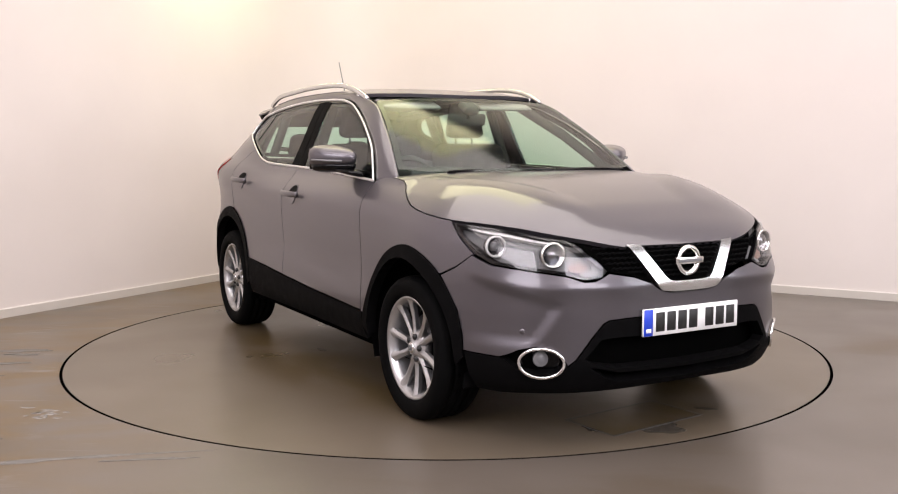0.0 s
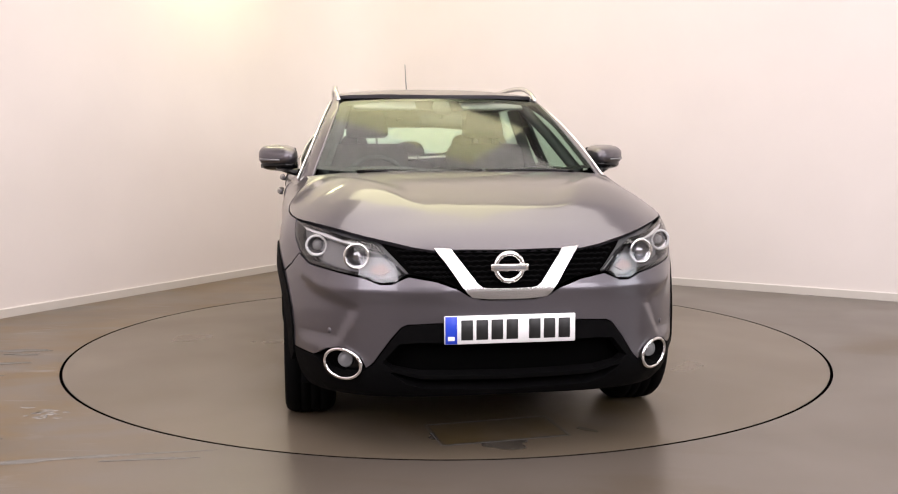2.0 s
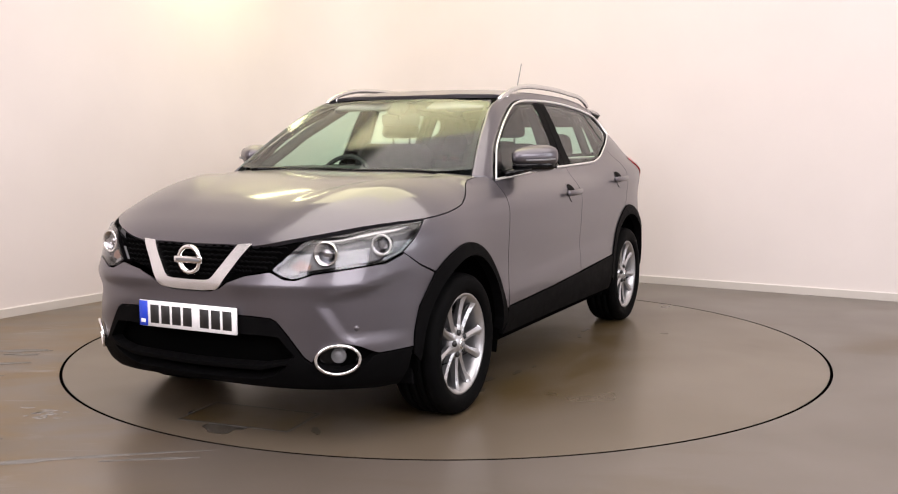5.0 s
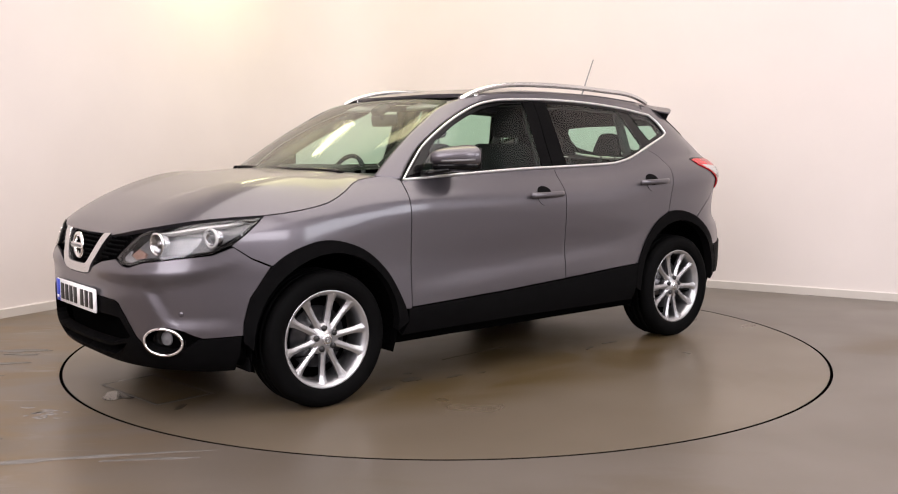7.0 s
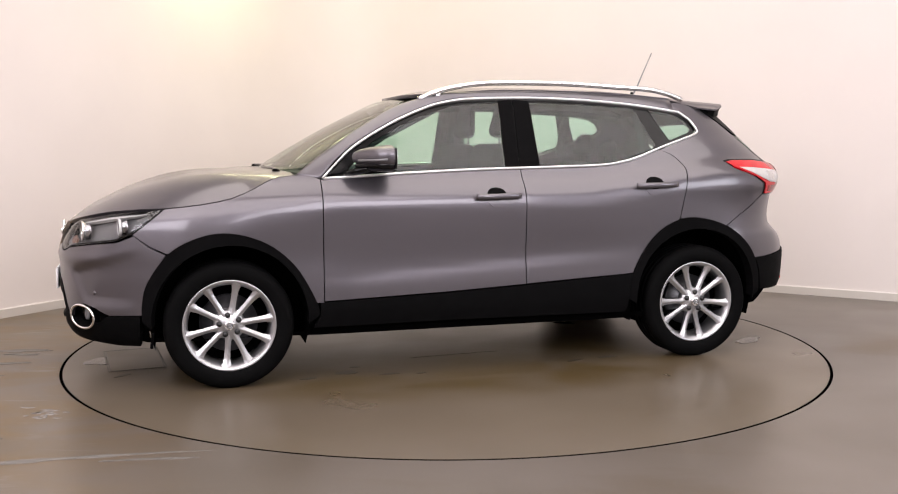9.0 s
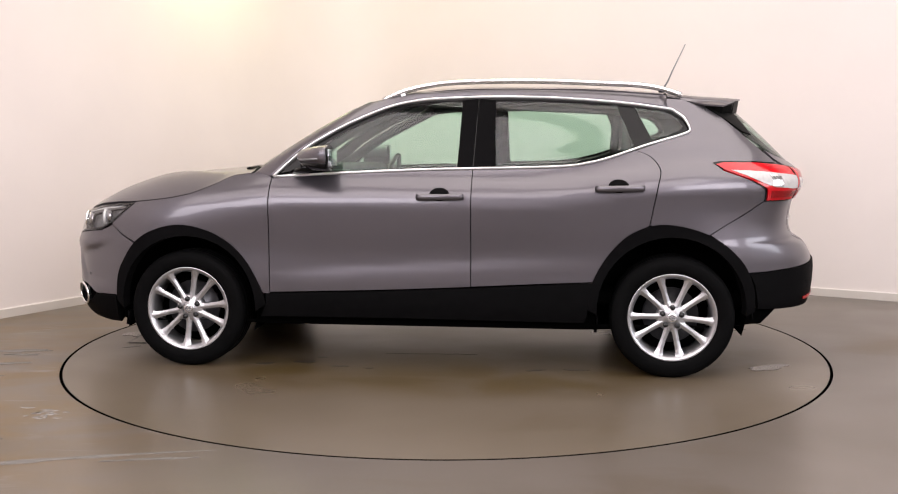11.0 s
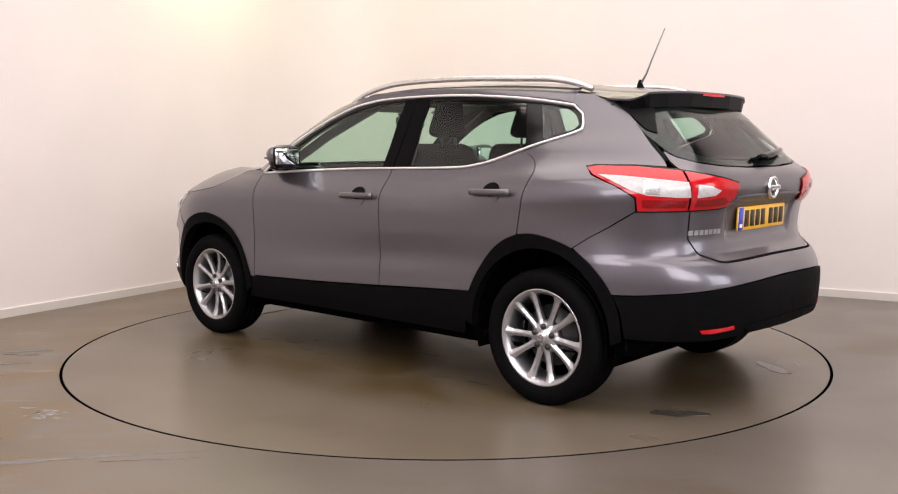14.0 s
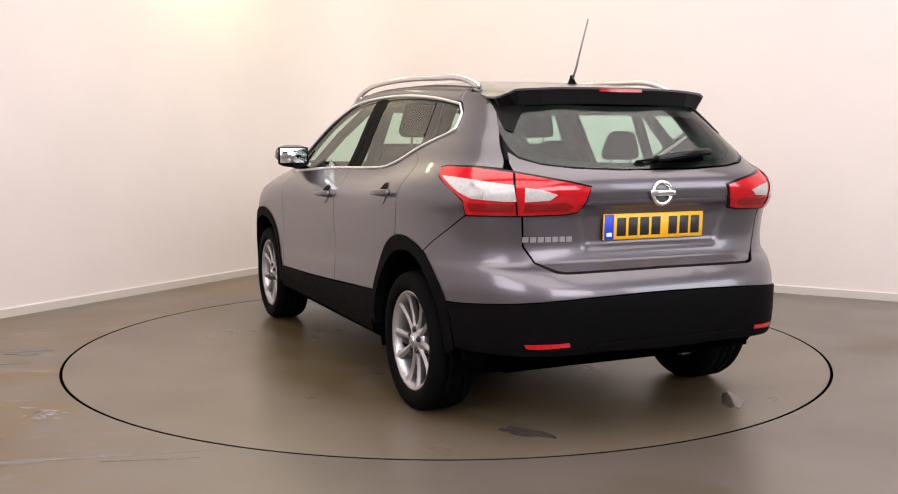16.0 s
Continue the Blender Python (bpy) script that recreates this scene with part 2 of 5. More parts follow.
def half_width(x, z):
    lift = 0.10 * sstep(-0.5, -1.55, x) * (1 - sstep(1.2, 1.45, z)) * sstep(0.7, 1.0, z)
    w = HALF(z - lift)
    w -= 0.032 * sstep(0.7, 1.45, x) * max(0.0, (z - 0.80) / 0.16) ** 2
    w *= 1 - 0.05 * sstep(-0.4, -1.6, x) * sstep(1.0, 1.3, z)
    # the hollow along the lower doors and the shoulder crease
    dz = z - 0.605 + 0.055 * x
    w -= 0.006 * math.exp(-(dz / (0.11 if dz > 0 else 0.042)) ** 2) * sstep(0.95, 0.5, x) * sstep(-1.0, -0.3, x)
    w += 0.002 * math.exp(-((z - 0.93 - 0.05 * sstep(0.9, -1.2, x)) / 0.036) ** 2) * sstep(1.0, 0.6, x)
    # the wings swell round the wheels
    w += 0.036 * math.exp(-((x - 1.50) / 0.25) ** 2) * (1 - 0.6 * sstep(0.65, 0.95, z))
    w += 0.025 * math.exp(-((x + 1.62) / 0.2) ** 2) * (1 - sstep(0.62, 0.9, z))
    return w


def power(z, rear):
    return 3.8 + 0.6 * sstep(0.5, 0.95, z) if rear else 3.6 - 0.1 * sstep(0.65, 0.85, z)


def side(x, z):
    """Half the car's width at x and z."""
    w = half_width(x, z)
    if x > X0 and z < 1.06:
        s, n = (x - X0) / (NOSE(z) - X0), power(z, False)
    elif x < -X0:
        s, n = (-x - X0) / (TAIL(z) - X0), power(z, True)
    else:
        return w
    return w * max(0.0, 1 - min(s, 1.0) ** n) ** (1 / n)


def polar(u, z, rear=False, off=0.0):
    """A point of the front or rear end: u is the way round it, in metres, from its middle to the car's left."""
    a = u / 1.2
    ext = (TAIL if rear else NOSE)(z) - X0
    n = power(z, rear)
    r = ext
    for _ in range(3):
        x = X0 + r * math.cos(a)
        w = half_width(-x if rear else x, z)
        r = (abs(math.cos(a) / ext) ** n + abs(math.sin(a) / w) ** n) ** (-1 / n)
    if not rear:
        # the crease under the lamps and the hollow above the fog lamps
        r += 0.007 * math.exp(-((z - 0.665) / 0.032) ** 2) * sstep(0.10, 0.25, abs(u)) * sstep(0.85, 0.6, abs(u))
        e1, e2 = 0.615 + 0.30 * (abs(u) - 0.50) - z, abs(u) - 0.50 - 0.6 * (0.61 - z)
        r -= 0.013 * sstep(0.0, 0.055, e1) * sstep(0.0, 0.060, e2) * sstep(0.41, 0.48, z) * sstep(0.95, 0.72, abs(u))
    else:
        # the hollow round the number plate
        r -= 0.014 * sstep(0.40, 0.365, abs(u) + 0.22 * (0.965 - z)) * sstep(0.785, 0.815, z) * sstep(0.978, 0.958, z)
    r += off
    x = X0 + r * math.cos(a)
    return (-x if rear else x, r * math.sin(a), z)


def u_of(x, y, z):
    """The u of polar() for a point: its direction seen from the end's middle."""
    return 1.2 * math.atan2(y, abs(x) - X0)


HOOD_MID = curve((2.125, 0.815), (2.10, 0.838), (2.04, 0.882), (1.97, 0.920), (1.82, 0.985), (1.53, 1.055), (1.28, 1.088), (1.10, 1.098), (0.90, 1.10))
HOOD_EDGE = curve((2.125, 0.813), (2.10, 0.832), (2.06, 0.852), (1.98, 0.875), (1.88, 0.896), (1.75, 0.909), (1.62, 0.916), (1.45, 0.934), (1.30, 0.962),
                  (1.17, 1.015), (1.07, 1.062), (0.96, 1.075), (0.85, 1.08))


def hood(x, y):
    zc, ze = HOOD_MID(x), HOOD_EDGE(x)
    ye = max(0.02, side(x, ze))
    q = min(1.3, abs(y) / ye)
    z = zc - (zc - ze) * q ** 5.0
    yc = 0.30 + 0.36 * sstep(1.9, 1.0, x)
    z += 0.024 * sstep(yc - 0.06, yc + 0.08, abs(y)) * sstep(2.0, 1.5, x) * sstep(0.98, 1.2, x) * (1 - sstep(0.66, 1.0, q))
    return z


ROOF_MID = curve((0.40, 1.478), (0.32, 1.508), (0.10, 1.546), (-0.30, 1.568), (-0.80, 1.562), (-1.25, 1.532), (-1.50, 1.505), (-1.80, 1.455))


def roof(x, y):
    return ROOF_MID(x) - 0.036 * (abs(y) / 0.6) ** 3


SCREEN = curve((1.06, 1.13), (1.10, 1.075), (1.30, 0.735), (1.50, 0.325), (1.52, 0.28))


def screen(y, z):
    return SCREEN(z) - (0.13 - 0.05 * sstep(1.1, 1.5, z)) * (abs(y) / 0.7) ** 2.2

# ---- helpers for meshes ----
from mathutils.geometry import delaunay_2d_cdt


def part(name, data, mat, parent=None, label="", at=None, smooth=True):
    """One mesh object: data is a mesh or a bmesh; under a thing or a part if a parent is given."""
    if isinstance(data, bmesh.types.BMesh):
        me = bpy.data.meshes.new(name)
        data.to_mesh(me)
        data.free()
        if smooth:
            for p in me.polygons:
                p.use_smooth = True
    else:
        me = data
    if not me.materials:
        me.materials.append(mat)
    ob = new(name, me)
    if parent is not None:
        ob.parent = parent
    if at is not None:
        ob.matrix_basis = at
    if label:
        ob["label"] = label
    return ob


def in_poly(px, py, poly):
    c = np.zeros(px.shape, bool)
    n = len(poly)
    for i in range(n):
        (x1, y1), (x2, y2) = poly[i], poly[(i + 1) % n]
        if y1 != y2:
            c ^= ((y1 > py) != (y2 > py)) & (px < (x2 - x1) * (py - y1) / (y2 - y1) + x1)
    return c


def dense(pts, step, closed=True):
    out = []
    n = len(pts)
    for i in range(n if closed else n - 1):
        a, b = pts[i], pts[(i + 1) % n]
        k = max(1, math.ceil(math.dist(a, b) / step))
        out += [tuple(a[j] + (b[j] - a[j]) * q / k for j in range(len(a))) for q in range(k)]
    if not closed:
        out.append(tuple(pts[-1]))
    return out


def spline(pts, per=6, closed=False):
    """A smooth line through the points (Catmull-Rom)."""
    n, out = len(pts), []
    for i in range(n if closed else n - 1):
        p = [pts[(i + k) % n] if closed else pts[min(n - 1, max(0, i + k))] for k in (-1, 0, 1, 2)]
        for q in range(per):
            t = q / per
            out.append(tuple(0.5 * (2 * b + (c - a) * t + (2 * a - 5 * b + 4 * c - d) * t * t + (3 * b - a - 3 * c + d) * t ** 3)
                             for a, b, c, d in zip(*p)))
    if not closed:
        out.append(tuple(pts[-1]))
    return out


def fill(outline, step, holes=()):
    """Triangles that fill a flat outline, with holes, at about that step."""
    loops = [dense(outline, step)] + [dense(h, step) for h in holes]
    verts, edges = [], []
    for lp in loops:
        k = len(verts)
        verts += lp
        edges += [(k + i, k + (i + 1) % len(lp)) for i in range(len(lp))]
    xs, ys = [p[0] for p in outline], [p[1] for p in outline]
    gx, gy = np.meshgrid(np.arange(min(xs) + step / 2, max(xs), step), np.arange(min(ys) + step / 2, max(ys), step))
    gx, gy = gx.ravel(), gy.ravel()
    ok = in_poly(gx, gy, loops[0])
    for h in loops[1:]:
        ok &= ~in_poly(gx, gy, h)
    b = np.array(verts)
    for i in np.nonzero(ok)[0]:
        if np.min((b[:, 0] - gx[i]) ** 2 + (b[:, 1] - gy[i]) ** 2) > (0.55 * step) ** 2:
            verts.append((float(gx[i]), float(gy[i])))
    v, _, f, _, _, _ = delaunay_2d_cdt([Vector(p) for p in verts], edges, [], 0, 1e-6)
    v = [(p.x, p.y) for p in v]
    cx = np.array([sum(v[k][0] for k in t) / 3 for t in f])
    cy = np.array([sum(v[k][1] for k in t) / 3 for t in f])
    ok = in_poly(cx, cy, loops[0])
    for h in loops[1:]:
        ok &= ~in_poly(cx, cy, h)
    return v, [tuple(t) for t, o in zip(f, ok) if o]


def patch(outline, surf, step=0.03, holes=(), rim=0.012, mirror=False):
    """A sheet on a curved surface surf(u, v), cut to an outline, with its rim turned inwards and true normals."""
    uv, tris = fill(outline, step, holes)
    P, N = [], []
    e = 2e-3
    for u, v in uv:
        p = Vector(surf(u, v))
        du = Vector(surf(u + e, v)) - Vector(surf(u - e, v))
        dv = Vector(surf(u, v + e)) - Vector(surf(u, v - e))
        nn = du.cross(dv)
        nn = nn.normalized() if nn.length > 1e-12 else Vector((0, 0, 1))
        if nn.dot(p - Vector((p.x * 0.55, 0, 0.62))) < 0:
            nn = -nn
        P.append(p)
        N.append(nn)
    F, count = [], {}
    for t in tris:
        a, b, c = (P[k] for k in t)
        if (b - a).cross(c - a).dot(N[t[0]]) < 0:
            t = (t[0], t[2], t[1])
        F.append(t)
        for i in range(3):
            k = (t[i], t[(i + 1) % 3])
            count[k] = 1
    n0 = len(F)
    if rim:
        for a, b in [k for k in count if (k[1], k[0]) not in count]:
            q = [P[b], P[a], P[a] - N[a] * rim, P[b] - N[b] * rim]
            k = len(P)
            nn = (q[1] - q[0]).cross(q[2] - q[0])
            nn = nn.normalized() if nn.length > 1e-12 else N[a]
            P += q
            N += [nn] * 4
            F.append((k, k + 1, k + 2, k + 3))
    if mirror:
        P = [Vector((p.x, -p.y, p.z)) for p in P]
        N = [Vector((p.x, -p.y, p.z)) for p in N]
        F = [tuple(reversed(t)) for t in F]
    me = bpy.data.meshes.new("sheet")
    me.from_pydata([tuple(p) for p in P], [], F)
    for p in me.polygons:
        p.use_smooth = True
    me.normals_split_custom_set_from_vertices([tuple(n) for n in N])
    return me


def tube(pts, r, r2=None, sides=8, up=(0, 0, 1), closed=False, ends=True):
    """A bar along a line of points: r across, r2 along up; r may be a function of the way along (0 to 1)."""
    bm = bmesh.new()
    rings = []
    n = len(pts)
    pts = [Vector(p) for p in pts]
    for i, p in enumerate(pts):
        a, b = (pts[i - 1], pts[(i + 1) % n]) if closed else (pts[max(0, i - 1)], pts[min(n - 1, i + 1)])
        d = (b - a).normalized()
        s = d.cross(Vector(up))
        s = s.normalized() if s.length > 1e-6 else Vector((1, 0, 0))
        w = s.cross(d)
        ra = r(i / (n - 1)) if callable(r) else r
        rb = ra if r2 is None else r2
        rings.append([bm.verts.new(p + s * ra * math.cos(2 * math.pi * k / sides) + w * rb * math.sin(2 * math.pi * k / sides)) for k in range(sides)])
    for i in range(n if closed else n - 1):
        q = rings[(i + 1) % n]
        for k in range(sides):
            bm.faces.new((rings[i][k], rings[i][(k + 1) % sides], q[(k + 1) % sides], q[k]))
    if ends and not closed:
        bm.faces.new(rings[0])
        bm.faces.new(list(reversed(rings[-1])))
    bmesh.ops.recalc_face_normals(bm, faces=bm.faces)
    return bm


def rbox(sx, sy, sz, bevel=0.02, seg=2, at=None, taper=1.0, bulge=0.0):
    """A box with rounded edges; taper narrows its top, bulge swells it."""
    bm = bmesh.new()
    bmesh.ops.create_cube(bm, size=1)
    if bulge:
        bmesh.ops.subdivide_edges(bm, edges=bm.edges, cuts=3, use_grid_fill=True)
    for v in bm.verts:
        x, y, z = v.co
        k = taper if z > 0.45 else 1 if z < -0.45 else 1 + (taper - 1) * (z + 0.5)
        g = 1 + bulge * (1 - 4 * y * y) * (1 - 4 * z * z)
        v.co = (x * sx * k * g, y * sy * k, z * sz)
    if not bulge:
        bmesh.ops.bevel(bm, geom=list(bm.edges), offset=bevel, segments=seg, profile=0.5, affect="EDGES")
    else:
        sharp = [e for e in bm.edges if len(e.link_faces) == 2 and e.calc_face_angle(0) > 0.8]
        bmesh.ops.bevel(bm, geom=sharp, offset=bevel, segments=seg, profile=0.5, affect="EDGES")
    if at is not None:
        bmesh.ops.transform(bm, matrix=at, verts=bm.verts)
    return bm


def lathe(profile, seg=48, at=None):
    """A turned body about the y axis; profile rows are (radius, y)."""
    bm = bmesh.new()
    rings = []
    for r, y in profile:
        if r < 1e-6:
            rings.append([bm.verts.new((0, y, 0))])
        else:
            rings.append([bm.verts.new((r * math.cos(2 * math.pi * k / seg), y, r * math.sin(2 * math.pi * k / seg))) for k in range(seg)])
    for a, b in zip(rings, rings[1:]):
        for k in range(seg):
            j = (k + 1) % seg
            if len(a) == 1 and len(b) > 1:
                bm.faces.new((a[0], b[k], b[j]))
            elif len(b) == 1 and len(a) > 1:
                bm.faces.new((a[k], b[0], a[j]))
            elif len(a) > 1:
                bm.faces.new((a[k], b[k], b[j], a[j]))
    bmesh.ops.recalc_face_normals(bm, faces=bm.faces)
    if at is not None:
        bmesh.ops.transform(bm, matrix=at, verts=bm.verts)
    return bm


def join(*bms):
    out = bmesh.new()
    for b in bms:
        me = bpy.data.meshes.new("piece")
        b.to_mesh(me)
        b.free()
        out.from_mesh(me)
        bpy.data.meshes.remove(me)
    return out


# ---- the studio ----
CORNER = Vector((-1.147, 4.337, 0))
ALONG = Vector((-0.505, -0.863, 0))        # the one wall's way from the corner
ACROSS = Vector((0.8604, -0.5096, 0))        # the other's
FAR_A, FAR_B = CORNER + ALONG * 13, CORNER + ACROSS * 12
FAR_D = FAR_A + ACROSS * 12
COVE = 0.95


def wall_line():
    """The plan of the two seen walls, with the rounded corner between them."""
    a, b = CORNER + ALONG * COVE, CORNER + ACROSS * COVE
    arc = []
    for i in range(13):
        t = i / 12
        arc.append(a * (1 - t) ** 2 + CORNER * 2 * t * (1 - t) + b * t * t)
    return [FAR_A] + arc + [FAR_B]


def upright(name, line, z0, z1, thick, mat, label, category="wall"):
    """A wall or skirting along a plan line, thick to its outer side."""
    bm = bmesh.new()
    n = len(line)
    cols = []
    for i, p in enumerate(line):
        d = (line[min(n - 1, i + 1)] - line[max(0, i - 1)]).normalized()
        out = Vector((-d.y, d.x, 0))
        cols.append((p + Vector((0, 0, z0)), p + Vector((0, 0, z1)), p + out * thick + Vector((0, 0, z1)), p + out * thick + Vector((0, 0, z0))))
    for k in range(4):
        # each long face has edges of its own, so that it is shaded flat across and smooth along
        rows = [(bm.verts.new(c[k]), bm.verts.new(c[(k + 1) % 4])) for c in cols]
        for a, b in zip(rows, rows[1:]):
            bm.faces.new((a[0], b[0], b[1], a[1]))
    bm.faces.new([bm.verts.new(c) for c in cols[0]])
    bm.faces.new([bm.verts.new(c) for c in reversed(cols[-1])])
    ob = part(name, bm, mat)
    for p in ob.data.polygons:
        p.use_smooth = abs(p.normal.z) < 0.1
    return tagged(ob, label, category, kind="structure")


def build_room():
    line = wall_line()
    upright("wall_north", line, 0, CEILING, 0.15, WALL, "cream painted studio walls with a rounded corner")
    upright("wall_south", [FAR_B, FAR_D, FAR_A], 0, CEILING, 0.15, WALL, "plain cream painted studio walls")
    inner = []
    n = len(line)
    for i, p in enumerate(line):
        d = (line[min(n - 1, i + 1)] - line[max(0, i - 1)]).normalized()
        inner.append(p - Vector((-d.y, d.x, 0)) * 0.014)
    upright("baseboard", inner, 0, 0.060, 0.013, SKIRT, "low white painted skirting board along the wall", "skirting")
    upright("trim", [p + (q - p) * 0.3 for p, q in zip(inner, line)], 0.060, 0.067, 0.009, SKIRT_TOP, "rounded top edge of the white skirting, highlight painted in", "skirting")
    # ceiling, out of view; its dark grey cuts the bounce onto the upper walls
    bm = bmesh.new()
    quad = [FAR_A, FAR_D, FAR_B, CORNER]
    lo = [bm.verts.new((p.x, p.y, CEILING)) for p in quad]
    hi = [bm.verts.new((p.x, p.y, CEILING + 0.15)) for p in quad]
    bm.faces.new(lo)
    bm.faces.new(hi)
    for i in range(4):
        bm.faces.new((lo[i], lo[(i + 1) % 4], hi[(i + 1) % 4], hi[i]))
    bmesh.ops.recalc_face_normals(bm, faces=bm.faces)
    tagged(part("ceiling", bm, CEIL, smooth=False), "plain grey studio ceiling, out of view", "ceiling", kind="structure")
    # floor, with the round opening of the turntable
    ring = [(2.241 * math.cos(math.tau * k / 180), 2.241 * math.sin(math.tau * k / 180)) for k in range(180)]
    v, f = fill([(p.x, p.y) for p in quad], 0.6, [ring])
    bm = bmesh.new()
    bv = [bm.verts.new((x, y, 0)) for x, y in v]
    for t in f:
        bm.faces.new([bv[k] for k in t])
    for e in [e for e in bm.edges if e.is_boundary and e.verts[0].co.length < 2.3 and e.verts[1].co.length < 2.3]:
        a, b = e.verts
        bm.faces.new((a, b, bm.verts.new(b.co - Vector((0, 0, 0.05))), bm.verts.new(a.co - Vector((0, 0, 0.05)))))
    bmesh.ops.recalc_face_normals(bm, faces=bm.faces)
    for fc in bm.faces:
        if abs(fc.normal.z) > 0.9 and fc.normal.z < 0:
            fc.normal_flip()
    tagged(part("floor", bm, FLOOR, smooth=False), "sealed grey-brown concrete floor with damp stains", "floor", kind="structure")
    pit = lathe([(0, -0.06), (2.40, -0.06), (2.40, -0.051), (0, -0.051)], 96, pose(0, 0, 0, 90, 0, 0))
    tagged(part("pit", pit, PIT, smooth=False), "dark shallow pit under the turntable", "pit", kind="structure")
    lip = lathe([(2.2405, -0.05), (2.2405, -0.001), (2.2385, -0.001), (2.2385, -0.05), (2.2405, -0.05)], 180, pose(0, 0, 0, 90, 0, 0))
    tagged(part("trim_ring", lip, PIT, smooth=False), "dark edge of the floor opening, the joint's shade painted on", "edge", kind="structure")
    for x, y, z, turn, sx, sy, _, colour in LAMPS:
        lamp = tagged(part("ceiling_lamp", rbox(sx + 0.08, sy + 0.08, 0.07, 0.012, 2), LAMP_BODY, at=pose(x, y, z + 0.039, 0, 0, turn)),
                      "white rectangular ceiling lamp, switched on", "ceiling lamp", "studio ceiling lamps")
        for dx in (-sx * 0.4, sx * 0.4):
            part("rod", tube([(dx, 0, 0.03), (dx, 0, CEILING - z - 0.038)], 0.012, None, 8), LAMP_BODY, lamp)
    # Housings for the added fill lamps, all out of view.
    for eye, sx, sy, _, colour in FILL_LAMPS:
        m = look(eye, FILL_AIM)
        flood = tagged(part("flood_lamp", rbox(sx + 0.1, sy + 0.1, 0.10, 0.015, 2, pose(0, 0, 0.056)), LAMP_BODY, at=m), "unseen white fill lamp, added to brighten walls and car", "flood lamp", "studio flood lamps")
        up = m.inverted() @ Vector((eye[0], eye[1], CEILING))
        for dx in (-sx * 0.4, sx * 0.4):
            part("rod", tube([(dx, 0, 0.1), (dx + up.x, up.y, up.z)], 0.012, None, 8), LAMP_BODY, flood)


def build_turntable():
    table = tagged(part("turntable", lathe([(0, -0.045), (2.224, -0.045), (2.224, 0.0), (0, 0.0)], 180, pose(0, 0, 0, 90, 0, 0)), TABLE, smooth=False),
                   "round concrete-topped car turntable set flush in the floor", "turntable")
    # Band added on the table's side so the gap reads as shaded.
    part("edge_ring", lathe([(2.2245, -0.045), (2.2245, -0.0015), (2.2285, -0.0015), (2.2285, -0.045), (2.2245, -0.045)], 180, pose(0, 0, 0, 90, 0, 0)), PIT, table, "dark edge band of the turntable, the joint's shade painted on", smooth=False)
    return table


build_room()
turntable = build_turntable()

# ---- the car ----
car = tagged(new("car"), "dark grey metallic five-door crossover car parked on the turntable", "car")
car.empty_display_size = 0.2


def on_side(x, z, off=0.0):
    return (x, side(x, z) + off, z)


def on_front(u, z, off=0.0):
    return polar(u, z, False, off)


def on_rear(u, z, off=0.0):
    return polar(u, z, True, off)


def on_hood(x, y, off=0.0):
    return (x, y, hood(x, y) + off)


def on_roof(x, y, off=0.0):
    return (x, y, roof(x, y) + off)


def on_screen(y, z, off=0.0):
    return (screen(y, z) + off, y, z)


def at_y(rear, *pts):
    """Points (y, z) of an end, as (u, z)."""
    out = []
    for y, z in pts:
        ext, w = (TAIL if rear else NOSE)(z) - X0, half_width(-1.9 if rear else 1.9, z)
        n = power(z, rear)
        out.append((u_of(X0 + ext * max(0.0, 1 - min(1.0, abs(y) / w) ** n) ** (1 / n), y, z), z))
    return out


def at_x(rear, *pts):
    """Points (x, z) of a flank near an end, as (u, z)."""
    return [(u_of(x, side(x, z), z), z) for x, z in pts]


def both(half):
    """A closed outline from its left half, which runs from the middle line to the middle line."""
    return list(half) + [(-a, b) for a, b in reversed(half) if abs(a) > 1e-6]


def mirrored_verts(me):
    m2 = me.copy()
    m2.transform(Matrix.Diagonal((1, -1, 1, 1)))
    m2.flip_normals()
    return m2


def pair(name, outline, surf, mat, step=0.03, rim=0.012, label="", parents=None, holes=()):
    """The same sheet on the car's left and right side."""
    out = []
    for k in (0, 1):
        me = patch(outline, surf, step, holes, rim, mirror=bool(k))
        out.append(part(name, me, mat, parents[k] if parents else car, label))
    return out


def pair_bm(name, make, mat, label="", parents=None, smooth=True):
    out = []
    for k in (0, 1):
        bm = make()
        if k:
            bmesh.ops.transform(bm, matrix=Matrix.Diagonal((1, -1, 1, 1)), verts=bm.verts)
            bmesh.ops.reverse_faces(bm, faces=bm.faces)
        out.append(part(name, bm, mat, parents[k] if parents else car, label, smooth=smooth))
    return out


